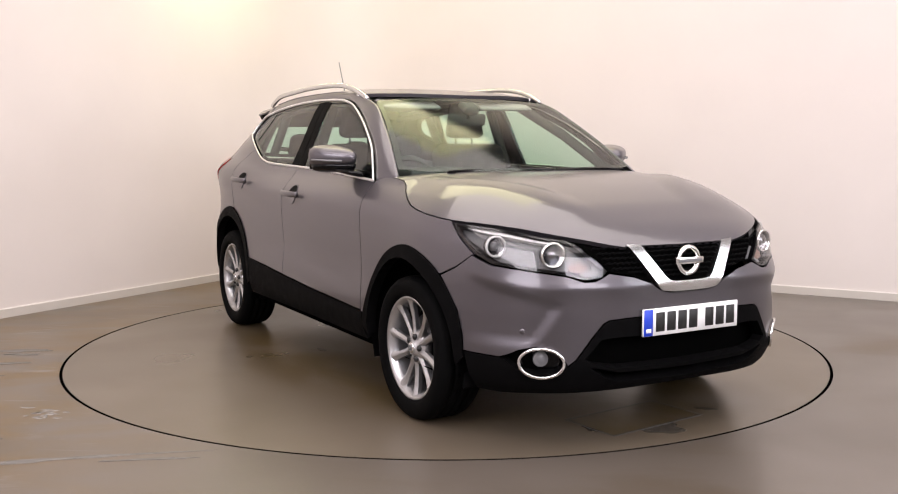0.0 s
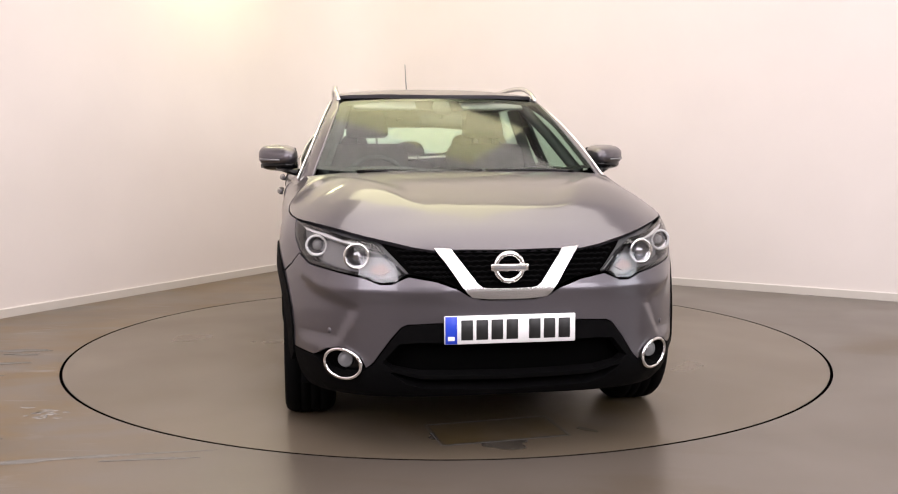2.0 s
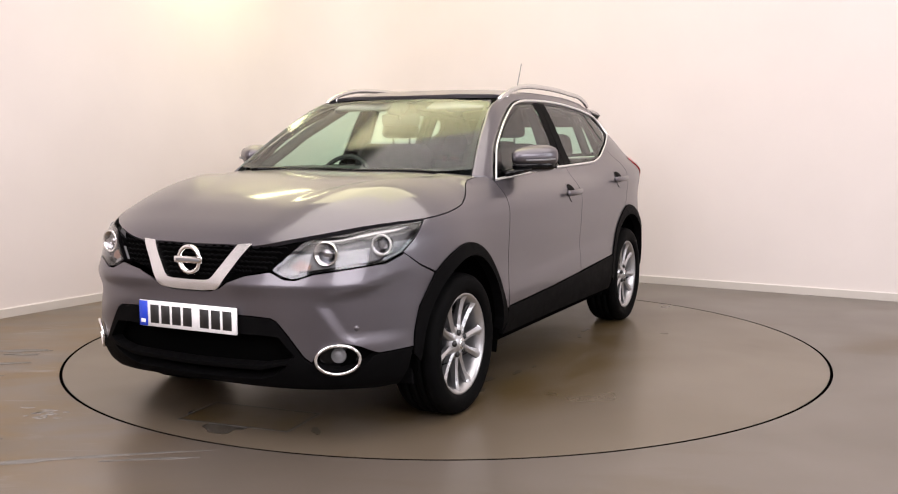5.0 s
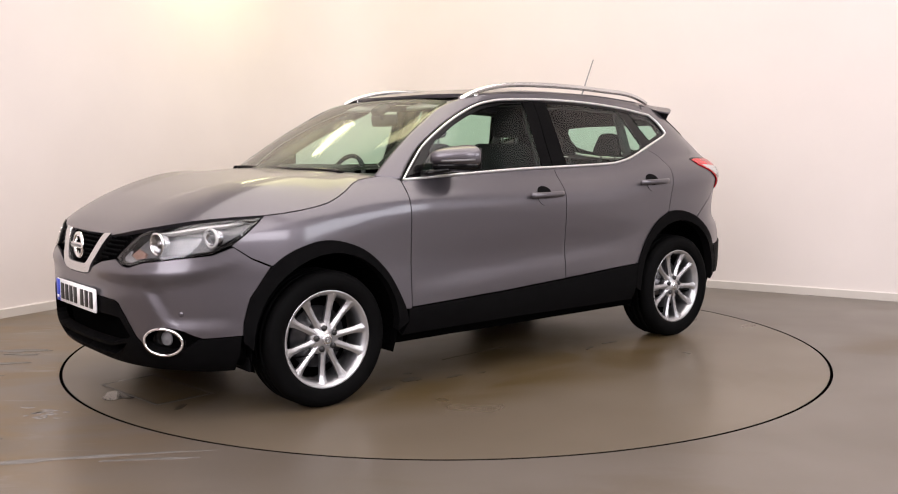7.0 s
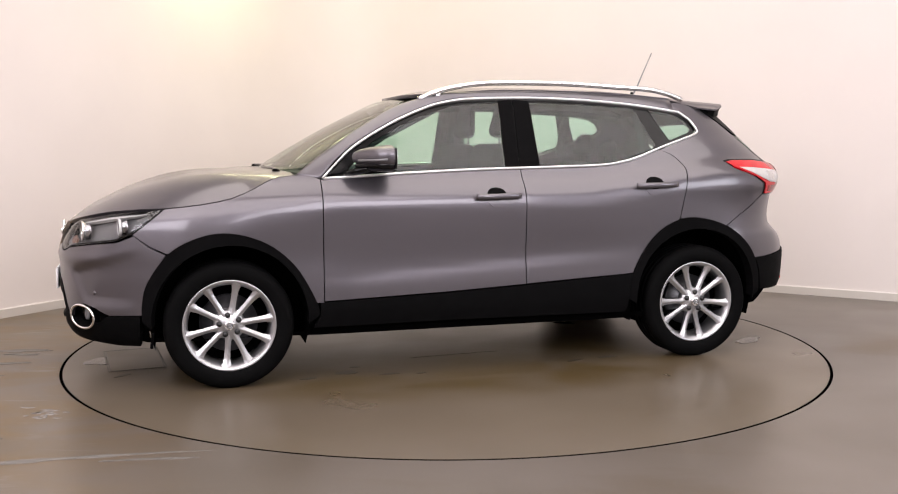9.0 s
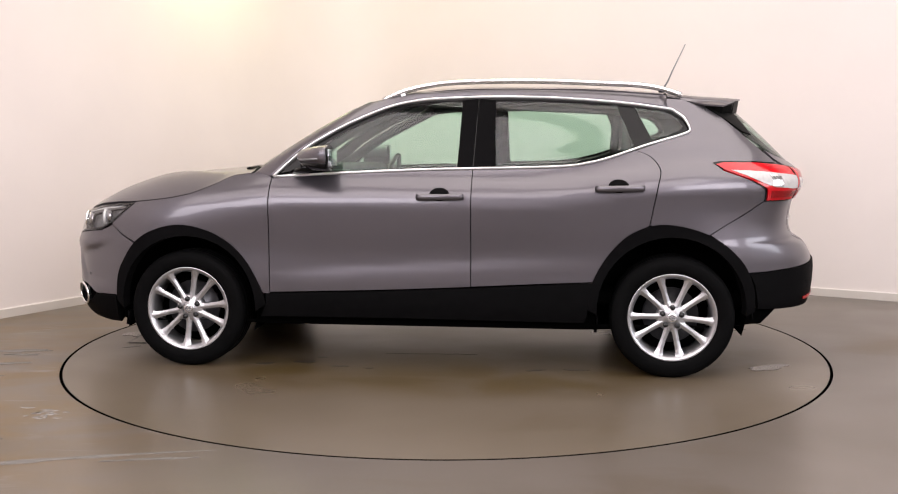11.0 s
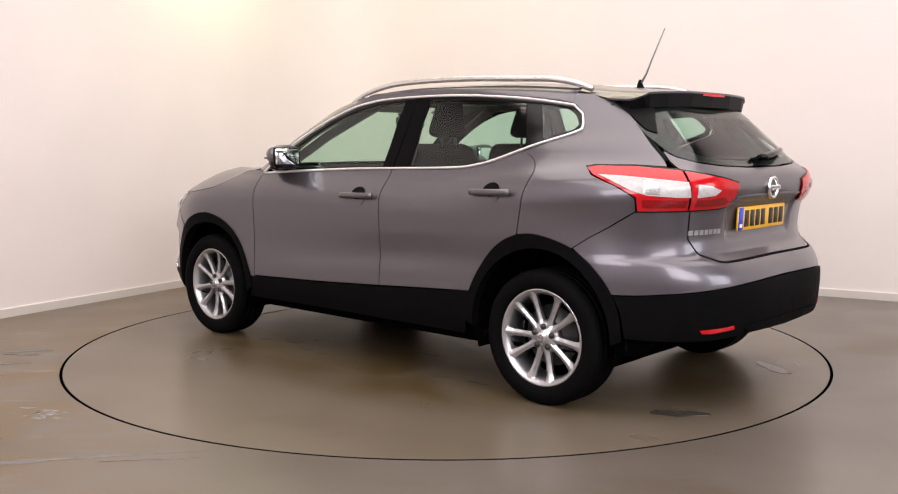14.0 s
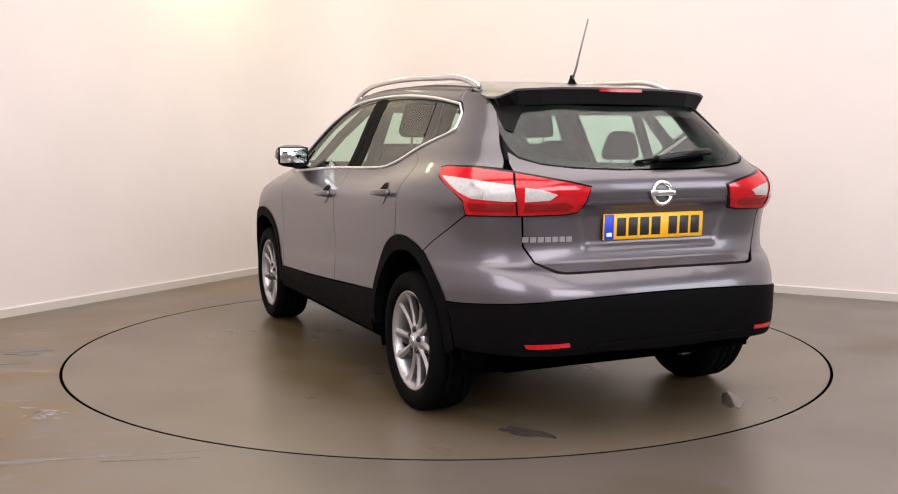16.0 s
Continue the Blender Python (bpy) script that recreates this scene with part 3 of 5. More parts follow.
def strip(a, b, rows=8, bulge=0.0, name="strip"):
    """A sheet between two lines in space of the same number of points, bulging outwards."""
    bm = bmesh.new()
    grid = []
    for p, q in zip(a, b):
        p, q = Vector(p), Vector(q)
        mid = (p + q) / 2
        out = Vector((0.3 * (mid.x > 0.1), mid.y, mid.z - 1.0)).normalized()
        grid.append([bm.verts.new(p.lerp(q, i / rows) + out * bulge * math.sin(math.pi * i / rows)) for i in range(rows + 1)])
    for g, h in zip(grid, grid[1:]):
        for i in range(rows):
            bm.faces.new((g[i], g[i + 1], h[i + 1], h[i]))
    bmesh.ops.recalc_face_normals(bm, faces=bm.faces)
    c = sum((f.normal.dot(f.calc_center_median() - Vector((f.calc_center_median().x, 0, 1.0))) for f in bm.faces))
    if c < 0:
        bmesh.ops.reverse_faces(bm, faces=bm.faces)
    bmesh.ops.solidify(bm, geom=bm.faces, thickness=0.012)
    return bm


ARCH_F = [(1.746, 0.36), (1.742, 0.45), (1.714, 0.555), (1.611, 0.697), (1.473, 0.773), (1.316, 0.793), (1.134, 0.737), (0.992, 0.618), (0.894, 0.448), (0.868, 0.36)]
ARCH_R = [(-0.882, 0.36), (-0.903, 0.51), (-0.999, 0.673), (-1.122, 0.778), (-1.283, 0.816), (-1.500, 0.763), (-1.660, 0.640), (-1.735, 0.50), (-1.750, 0.36)]


def arch_inner(cx, cz, r, a0, a1, n=20):
    return [(cx + r * math.cos(radians(a0 + (a1 - a0) * i / n)), cz + r * math.sin(radians(a0 + (a1 - a0) * i / n))) for i in range(n + 1)]


def build_shell():
    # -- flanks --
    arch_f, arch_r = spline(ARCH_F, 5), spline(ARCH_R, 5)
    af = [p for p in arch_f if p[1] > 0.40 and p[0] < 1.62]
    fender = ([(0.848, 0.42), (0.848, 1.052), (0.90, 1.072)] + [(x, HOOD_EDGE(x) - 0.002) for x in (0.96, 1.02, 1.07, 1.12, 1.17, 1.23, 1.30, 1.37, 1.45, 1.54, 1.62)]
              + [(1.70, 0.848), (1.775, 0.790), (1.70, 0.735), (1.618, 0.697)] + [p for p in af if p[1] > 0.42])
    pair("front_wing", fender, on_side, PAINT)
    belt = [(0.8425, 1.050), (0.55, 1.066), (0.25, 1.082), (-0.02, 1.091), (-0.2575, 1.096)]
    door_f = [(0.8425, 0.430), (0.55, 0.440), (0.2, 0.452), (-0.2575, 0.475)] + list(reversed(belt))
    doors_f = pair("front_door", door_f, on_side, PAINT)
    edge_r = spline([(-1.125, 1.198), (-1.20, 1.165), (-1.245, 1.10), (-1.232, 1.02), (-1.205, 0.88), (-1.192, 0.812)], 5)
    ar = [p for p in arch_r if p[0] > -1.19 and p[1] > 0.50]
    door_r = [(-0.2625, 1.096), (-0.5, 1.102), (-0.75, 1.110), (-0.86, 1.123), (-0.97, 1.148)] + edge_r + list(reversed(ar)) + [(-0.6, 0.495), (-0.2625, 0.476)]
    doors_r = pair("rear_door", door_r, on_side, PAINT)
    ar2 = [p for p in arch_r if p[0] <= -1.20 and p[0] > -1.515]
    quarter = ([(x - 0.0055, z) for x, z in reversed(edge_r)] + [(-1.19, 1.220), (-1.385, 1.282), (-1.414, 1.316), (-1.388, 1.380), (-1.325, 1.424), (-1.295, 1.436), (-1.30, 1.478), (-1.42, 1.470), (-1.535, 1.430),
               (-1.60, 1.372), (-1.68, 1.300), (-1.76, 1.225), (-1.83, 1.165), (-1.86, 1.135), (-1.745, 1.143), (-1.57, 1.144), (-1.522, 1.134), (-1.57, 1.094), (-1.695, 1.050), (-1.79, 0.998),
               (-1.79, 0.944), (-1.68, 0.872), (-1.575, 0.811), (-1.512, 0.770)] + list(reversed(ar2)))
    pair("rear_wing", quarter, on_side, PAINT, 0.03)
    # -- black cladding of the arches and sills --
    for arch, cx, cz in ((arch_f, 1.315, 0.345), (arch_r, -1.315, 0.362)):
        inner = arch_inner(cx, cz, 0.388, -4, 184)
        lo, hi = (arch[0], arch[-1])
        out = list(arch)
        if out[0][0] < out[-1][0]:
            out.reverse()
        ring = out + list(reversed(inner))
        pair("wheel_arch", ring, lambda x, z: on_side(x, z, 0.008), BLACK_PLASTIC, 0.025, 0.05, "black plastic wheel arch")
    sill = [(0.866, 0.422), (0.55, 0.432), (0.2, 0.444), (-0.26, 0.467), (-0.6, 0.487), (-0.902, 0.506), (-0.875, 0.32), (-0.86, 0.288), (0.2, 0.296), (0.90, 0.292), (0.866, 0.36)]
    pair("sill", sill, lambda x, z: on_side(x, z, 0.006), BLACK_PLASTIC, 0.03, 0.03, "black plastic sill")
    # -- dark inner shell put in as the shade behind the joints, open at the wheels --
    back = ([(2.0, 0.30), (1.72, 0.24)] + list(reversed(arch_inner(1.315, 0.335, 0.40, -10, 190))) + [(0.85, 0.24), (-0.85, 0.24)]
            + list(reversed(arch_inner(-1.315, 0.345, 0.40, -10, 190))) + [(-1.80, 0.28), (-1.93, 0.42), (-1.93, 0.66), (-1.84, 0.78), (-1.84, 1.0), (-1.80, 1.10), (-1.5, 1.13), (-1.22, 1.15),
            (-1.0, 1.12), (-0.8, 1.08), (-0.3, 1.07), (0.84, 1.02), (1.0, 1.0), (1.3, 0.93), (1.62, 0.88), (1.75, 0.82), (1.85, 0.76), (1.95, 0.66)])
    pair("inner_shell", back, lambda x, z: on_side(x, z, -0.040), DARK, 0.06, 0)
    # -- bonnet --
    xs = [0.975, 1.02, 1.07, 1.12, 1.17, 1.23, 1.30, 1.37, 1.45, 1.54, 1.62, 1.7, 1.78, 1.85, 1.91, 1.96, 2.0, 2.035, 2.06, 2.08, 2.095, 2.105, 2.113]
    half = [(1.075, 0.0), (1.065, 0.25), (1.03, 0.48), (0.985, 0.66)] + [(x, side(x, HOOD_EDGE(x)) - 0.003) for x in xs] + [(2.118, 0.0)]
    outline = half + [(x, -y) for x, y in reversed(half) if y > 1e-6]
    part("bonnet", patch(outline, on_hood, 0.03, rim=0.02), PAINT, car)
    cowl = [(1.09, 0.0), (1.07, 0.4), (0.99, 0.66), (0.965, 0.745), (0.80, 0.775), (0.78, 0.70), (0.90, 0.45), (0.96, 0)]
    part("cowl", patch(cowl + [(x, -y) for x, y in reversed(cowl) if y > 0], lambda x, y: (x, y, 1.078 - 0.02 * (abs(y) / 0.75) ** 2), 0.05, rim=0.02), BLACK_PLASTIC, car, "black plastic cowl under the windscreen")
    # -- front end --
    bump = (at_y(False, (0, 0.628), (0.10, 0.629), (0.160, 0.645), (0.204, 0.674), (0.284, 0.703), (0.392, 0.722), (0.456, 0.694), (0.50, 0.692), (0.561, 0.714))
            + at_x(False, (1.967, 0.736), (1.854, 0.748), (1.770, 0.782), (1.70, 0.727), (1.624, 0.690), (1.672, 0.62), (1.716, 0.555), (1.744, 0.45), (1.746, 0.392), (1.85, 0.388), (1.90, 0.386))
            + at_y(False, (0.735, 0.40), (0.71, 0.42), (0.66, 0.437), (0.61, 0.425), (0.575, 0.40), (0.556, 0.362), (0.53, 0.385), (0.468, 0.475), (0.425, 0.528), (0.400, 0.540), (0.30, 0.545), (0, 0.547)))
    part("front_bumper", patch(both(bump), on_front, 0.016), PAINT, car)
    low = (at_y(False, (0, 0.542), (0.30, 0.540), (0.398, 0.535), (0.422, 0.523), (0.464, 0.470), (0.526, 0.380), (0.556, 0.355), (0.60, 0.33), (0.66, 0.325), (0.71, 0.335), (0.745, 0.375))
           + at_x(False, (1.90, 0.380), (1.85, 0.382), (1.75, 0.386), (1.752, 0.30), (1.752, 0.225), (1.85, 0.222)) + at_y(False, (0.64, 0.232), (0.45, 0.240), (0.2, 0.243), (0, 0.244)))
    hole1 = both(at_y(False, (0, 0.462), (0.36, 0.468), (0.43, 0.462), (0.495, 0.385), (0.463, 0.366), (0.356, 0.340), (0, 0.330)))
    hole2 = both(at_y(False, (0, 0.314), (0.34, 0.322), (0.44, 0.346), (0.47, 0.350), (0.40, 0.300), (0.33, 0.279), (0, 0.270)))
    part("lower_bumper", patch(both(low), lambda u, z: on_front(u, z, 0.004), 0.025, [hole1, hole2], 0.05), BLACK_PLASTIC, car, "black plastic lower front bumper with air intake")
    # A near-black sheet stands in for the shade inside the intake.
    dark = both(at_y(False, (0, 0.60), (0.55, 0.60)) + at_x(False, (1.85, 0.60), (1.80, 0.28)) + at_y(False, (0.5, 0.25), (0, 0.25)))
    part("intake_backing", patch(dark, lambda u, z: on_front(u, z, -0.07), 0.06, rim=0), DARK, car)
    gr = at_y(False, (0, 0.826), (0.15, 0.828), (0.29, 0.833), (0.40, 0.842), (0.52, 0.856), (0.50, 0.84), (0.45, 0.787), (0.395, 0.729), (0.284, 0.708), (0.204, 0.678), (0.155, 0.648), (0, 0.632))
    part("grille", patch(both(gr), lambda u, z: on_front(u, z, -0.035), 0.03, rim=0), DARK, car, "black honeycomb grille")


build_shell()


# ---- greenhouse, rear end and glass ----
TOP_LINE = [(0.835, 1.058), (0.755, 1.135), (0.660, 1.218), (0.540, 1.292), (0.404, 1.363), (0.219, 1.438), (0.08, 1.470), (-0.061, 1.484), (-0.368, 1.492), (-0.70, 1.484), (-1.047, 1.457), (-1.323, 1.419)]
LOW_LINE = [(-1.323, 1.419), (-1.385, 1.375), (-1.412, 1.318), (-1.385, 1.288), (-1.179, 1.226), (-0.975, 1.157), (-0.86, 1.130), (-0.747, 1.115), (-0.5, 1.107), (-0.27, 1.102), (0.0, 1.096), (0.3, 1.084), (0.55, 1.072), (0.835, 1.056)]


def build_upper():
    # roof frame from the windscreen's foot to the tail
    a = [on_screen(y, z) for y, z in ((0.735, 1.075), (0.708, 1.14), (0.677, 1.21), (0.645, 1.285), (0.613, 1.36), (0.575, 1.448))]
    a += [(x, 0.572 - 0.01 * k, roof(x, 0.572) + 0.001) for k, x in enumerate((0.12, 0.0, -0.32, -0.70, -1.03, -1.30))]
    b = [on_side(x, z, 0.002) for x, z in ((0.848, 1.056), (0.765, 1.145), (0.668, 1.228), (0.548, 1.300), (0.412, 1.371), (0.225, 1.446), (0.09, 1.476), (-0.061, 1.490), (-0.368, 1.498), (-0.70, 1.490), (-1.047, 1.463), (-1.30, 1.432))]
    pair_bm("roof_frame", lambda: strip(spline(a, 4), spline(b, 4), 8, 0.006), PAINT)
    half = [(0.315, 0.0), (0.30, 0.2), (0.245, 0.42), (0.165, 0.56), (0.0, 0.565), (-0.5, 0.555), (-1.0, 0.54), (-1.29, 0.525), (-1.30, 0.3), (-1.30, 0)]
    part("roof", patch(both([(y, x) for x, y in half]), lambda y, x: on_roof(x, y), 0.04, rim=0.02), PAINT, car)
    part("roof_lining", patch(both([(y, x) for x, y in ((0.27, 0), (0.2, 0.45), (0.1, 0.54), (-1.35, 0.50), (-1.35, 0))]), lambda y, x: on_roof(x, y, -0.035), 0.08, rim=0), LINING, car, "pale grey headlining")
    # the spoiler at the roof's rear edge
    sp = [(-1.304, 0.0), (-1.304, 0.3), (-1.304, 0.53), (-1.42, 0.55), (-1.53, 0.565), (-1.60, 0.565), (-1.66, 0.53), (-1.715, 0.40), (-1.74, 0.2), (-1.745, 0)]

    def lip(y, x, off=0.0):
        return (x, y, roof(x, min(abs(y), 0.56)) - 0.03 * sstep(0.50, 0.57, abs(y)) + 0.02 * sstep(-1.45, -1.75, x) + off)
    spoiler = part("spoiler", patch(both([(y, x) for x, y in sp]), lip, 0.03, rim=0.009), PAINT, car)
    under = [(-1.50, 0.0), (-1.50, 0.5), (-1.56, 0.555), (-1.60, 0.558), (-1.655, 0.525), (-1.71, 0.39), (-1.735, 0.2), (-1.74, 0)]
    part("underside", patch(both([(y, x) for x, y in under]), lambda y, x: lip(y, x, -0.010), 0.04, rim=0.065), PRINT, spoiler, "gloss black spoiler underside")
    stop = [(0.0, -0.026), (0.115, -0.024), (0.11, -0.012), (0, -0.010)]
    part("brake_light", patch(both(stop), lambda y, d: (lip(y, -1.742 + 0.25 * y * y)[0] - 0.004, y, lip(y, -1.742)[2] + d + 0.006), 0.02, rim=0.02), RED_LENS, spoiler, "red high-level brake light")
    fin = [(-1.505, 1.436), (-1.60, 1.436), (-1.655, 1.425), (-1.70, 1.36), (-1.75, 1.285), (-1.705, 1.300), (-1.605, 1.372)]
    pair("spoiler_fin", fin, lambda x, z: on_side(x, z, 0.006), PRINT, 0.02, 0.03, "gloss black fin beside the rear window", [spoiler, spoiler])
    # -- rear end --
    bump = (at_y(True, (0, 0.706), (0.30, 0.704), (0.468, 0.702), (0.51, 0.706), (0.575, 0.742), (0.612, 0.81), (0.624, 0.934))
            + at_x(True, (-1.955, 0.937), (-1.794, 0.939), (-1.684, 0.868), (-1.577, 0.807), (-1.510, 0.763), (-1.60, 0.70), (-1.660, 0.640), (-1.705, 0.568), (-1.80, 0.570))
            + at_y(True, (0.676, 0.588), (0.53, 0.602), (0.394, 0.612), (0.2, 0.618), (0, 0.62)))
    part("rear_bumper", patch(both(bump), on_rear, 0.028), PAINT, car)
    low = (at_y(True, (0, 0.616), (0.2, 0.614), (0.394, 0.608), (0.53, 0.598), (0.676, 0.583)) + at_x(True, (-1.80, 0.565), (-1.707, 0.562), (-1.737, 0.50), (-1.752, 0.42), (-1.757, 0.375), (-1.85, 0.368))
           + at_y(True, (0.60, 0.366), (0.45, 0.374), (0.2, 0.384), (0, 0.388)))
    lower = part("lower_rear_bumper", patch(both(low), lambda u, z: on_rear(u, z, 0.010), 0.028, rim=0.05), BLACK_PLASTIC, car, "black plastic lower rear bumper")
    tray = at_y(True, (0, 0.42), (0.36, 0.42), (0.40, 0.405), (0.38, 0.385), (0, 0.375))
    part("skid_plate", patch(both(tray), lambda u, z: on_rear(u, z, 0.020), 0.03, rim=0.02), BLACK_PLASTIC, lower)
    refl = at_y(True, (0.645, 0.418), (0.52, 0.424), (0.48, 0.428), (0.475, 0.410), (0.60, 0.400), (0.635, 0.402))
    pair("reflector", refl, lambda u, z: on_rear(u, z, 0.013), RED_LENS, 0.03, 0.01, "red bumper reflector", [lower, lower])
    gate = at_y(True, (0, 1.122), (0.18, 1.122), (0.40, 1.132), (0.52, 1.147), (0.590, 1.172), (0.612, 1.20), (0.630, 1.155), (0.625, 1.05), (0.618, 0.94), (0.604, 0.812), (0.568, 0.748), (0.50, 0.716), (0.468, 0.711), (0.30, 0.713), (0, 0.715))
    tailgate = part("tailgate", patch(both(gate), on_rear, 0.018), PAINT, car)
    glass_o = at_y(True, (0, 1.128), (0.18, 1.128), (0.40, 1.138), (0.52, 1.153), (0.588, 1.180), (0.600, 1.215), (0.592, 1.30), (0.578, 1.375), (0.555, 1.425), (0.3, 1.44), (0, 1.445))
    part("rear_window", patch(both(glass_o), lambda u, z: on_rear(u, z, -0.002), 0.05, rim=0.004), SIDE_GLASS, tailgate, "tinted rear window")
    band = at_y(True, (0, 1.130), (0.18, 1.130), (0.40, 1.140), (0.52, 1.155), (0.586, 1.182), (0.598, 1.215), (0.590, 1.30), (0.576, 1.375), (0.552, 1.425), (0, 1.443))
    hole = at_y(True, (0, 1.152), (0.18, 1.153), (0.36, 1.162), (0.46, 1.178), (0.52, 1.205), (0.525, 1.25), (0.505, 1.31), (0.475, 1.345), (0.3, 1.358), (0, 1.360))
    part("window_band", patch(both(band), lambda u, z: on_rear(u, z, -0.010), 0.03, [both(hole)], 0), PRINT, tailgate, "black printed band round the rear window")
    fold = at_y(True, (0, 1.000), (0.2, 1.000), (0.34, 0.995), (0.36, 0.985), (0.30, 0.972), (0, 0.968))
    part("tailgate_lip", patch(both(fold), lambda u, z: on_rear(u, z, 0.008 * sstep(0.968, 0.99, z) * sstep(1.02, 0.985, z) + 0.002), 0.02, rim=0.01), PAINT, tailgate)
    # -- windscreen --
    ws = [(0, 1.088), (0.3, 1.090), (0.55, 1.098), (0.714, 1.110), (0.686, 1.18), (0.650, 1.265), (0.614, 1.345), (0.566, 1.457), (0.54, 1.470), (0.3, 1.484), (0, 1.489)]
    screen_ob = part("windscreen", patch(both(ws), on_screen, 0.05, rim=0.004), SCREEN_GLASS, car, "greenish tinted windscreen")
    inn = [(0, 1.108), (0.55, 1.114), (0.675, 1.125), (0.645, 1.20), (0.59, 1.33), (0.540, 1.443), (0.3, 1.468), (0, 1.474)]
    part("window_band", patch(both(ws), lambda y, z: on_screen(y, z, -0.012), 0.04, [both(inn)], 0), PRINT, screen_ob, "black printed band round the windscreen")
    # -- side glass: front door, rear door, quarter light --
    doors_f = [o for o in car.children if o.name.startswith("front_door")]
    doors_r = [o for o in car.children if o.name.startswith("rear_door")]
    gf = [(0.700, 1.093), (0.60, 1.205), (0.545, 1.248), (0.40, 1.328), (0.26, 1.388), (0.109, 1.435), (-0.03, 1.456), (-0.19, 1.464), (-0.175, 1.10), (0.1, 1.098), (0.4, 1.088)]
    pair("window", gf, lambda x, z: on_side(x, z, -0.006), SIDE_GLASS, 0.06, 0.004, "tinted door window", doors_f)
    gr = [(-0.355, 1.114), (-0.375, 1.464), (-0.70, 1.460), (-1.030, 1.437), (-1.115, 1.23), (-1.09, 1.205), (-0.97, 1.168), (-0.85, 1.138), (-0.72, 1.122), (-0.5, 1.116)]
    pair("window", gr, lambda x, z: on_side(x, z, -0.006), SIDE_GLASS, 0.06, 0.004, "tinted door window", doors_r)
    gq = [(-1.125, 1.430), (-1.29, 1.404), (-1.345, 1.372), (-1.380, 1.325), (-1.36, 1.300), (-1.215, 1.255)]
    pair("quarter_window", gq, lambda x, z: on_side(x, z, -0.006), SIDE_GLASS, 0.06, 0.004, "small tinted quarter window")
    # black frames between the panes
    outer = TOP_LINE[:-1] + LOW_LINE
    frame_o = [(x, z) for x, z in outer]
    pair("window_frame", frame_o, lambda x, z: on_side(x, z, -0.010), GLOSS_BLACK, 0.03, 0.012, "black window frame", None, [gf, gr, gq])
    for door_set, x0, x1 in ((doors_f, -0.19, -0.258), (doors_r, -0.37, -0.264)):
        col = [(x0 + 0.012 * (1 if x0 > -0.26 else -1), 1.102), (x1, 1.102), (x1 - 0.018, 1.482), (x0 + (0.0 if x0 > -0.26 else -0.004), 1.474)]
        pair("pillar", col, lambda x, z: on_side(x, z, -0.003), BLACK_PLASTIC, 0.04, 0.01, "satin black door pillar", door_set)
    # chrome strip right round the side windows
    line = spline([on_side(x, z, 0.010) for x, z in TOP_LINE], 4) + spline([on_side(x, z, 0.006) for x, z in LOW_LINE[1:]], 4)[0:]
    pair_bm("window_trim", lambda: tube(line, 0.0050, 0.0080, 6, (0, 0.45, 1), closed=True), BRIGHT, "bright chrome strip round the side windows")


build_upper()


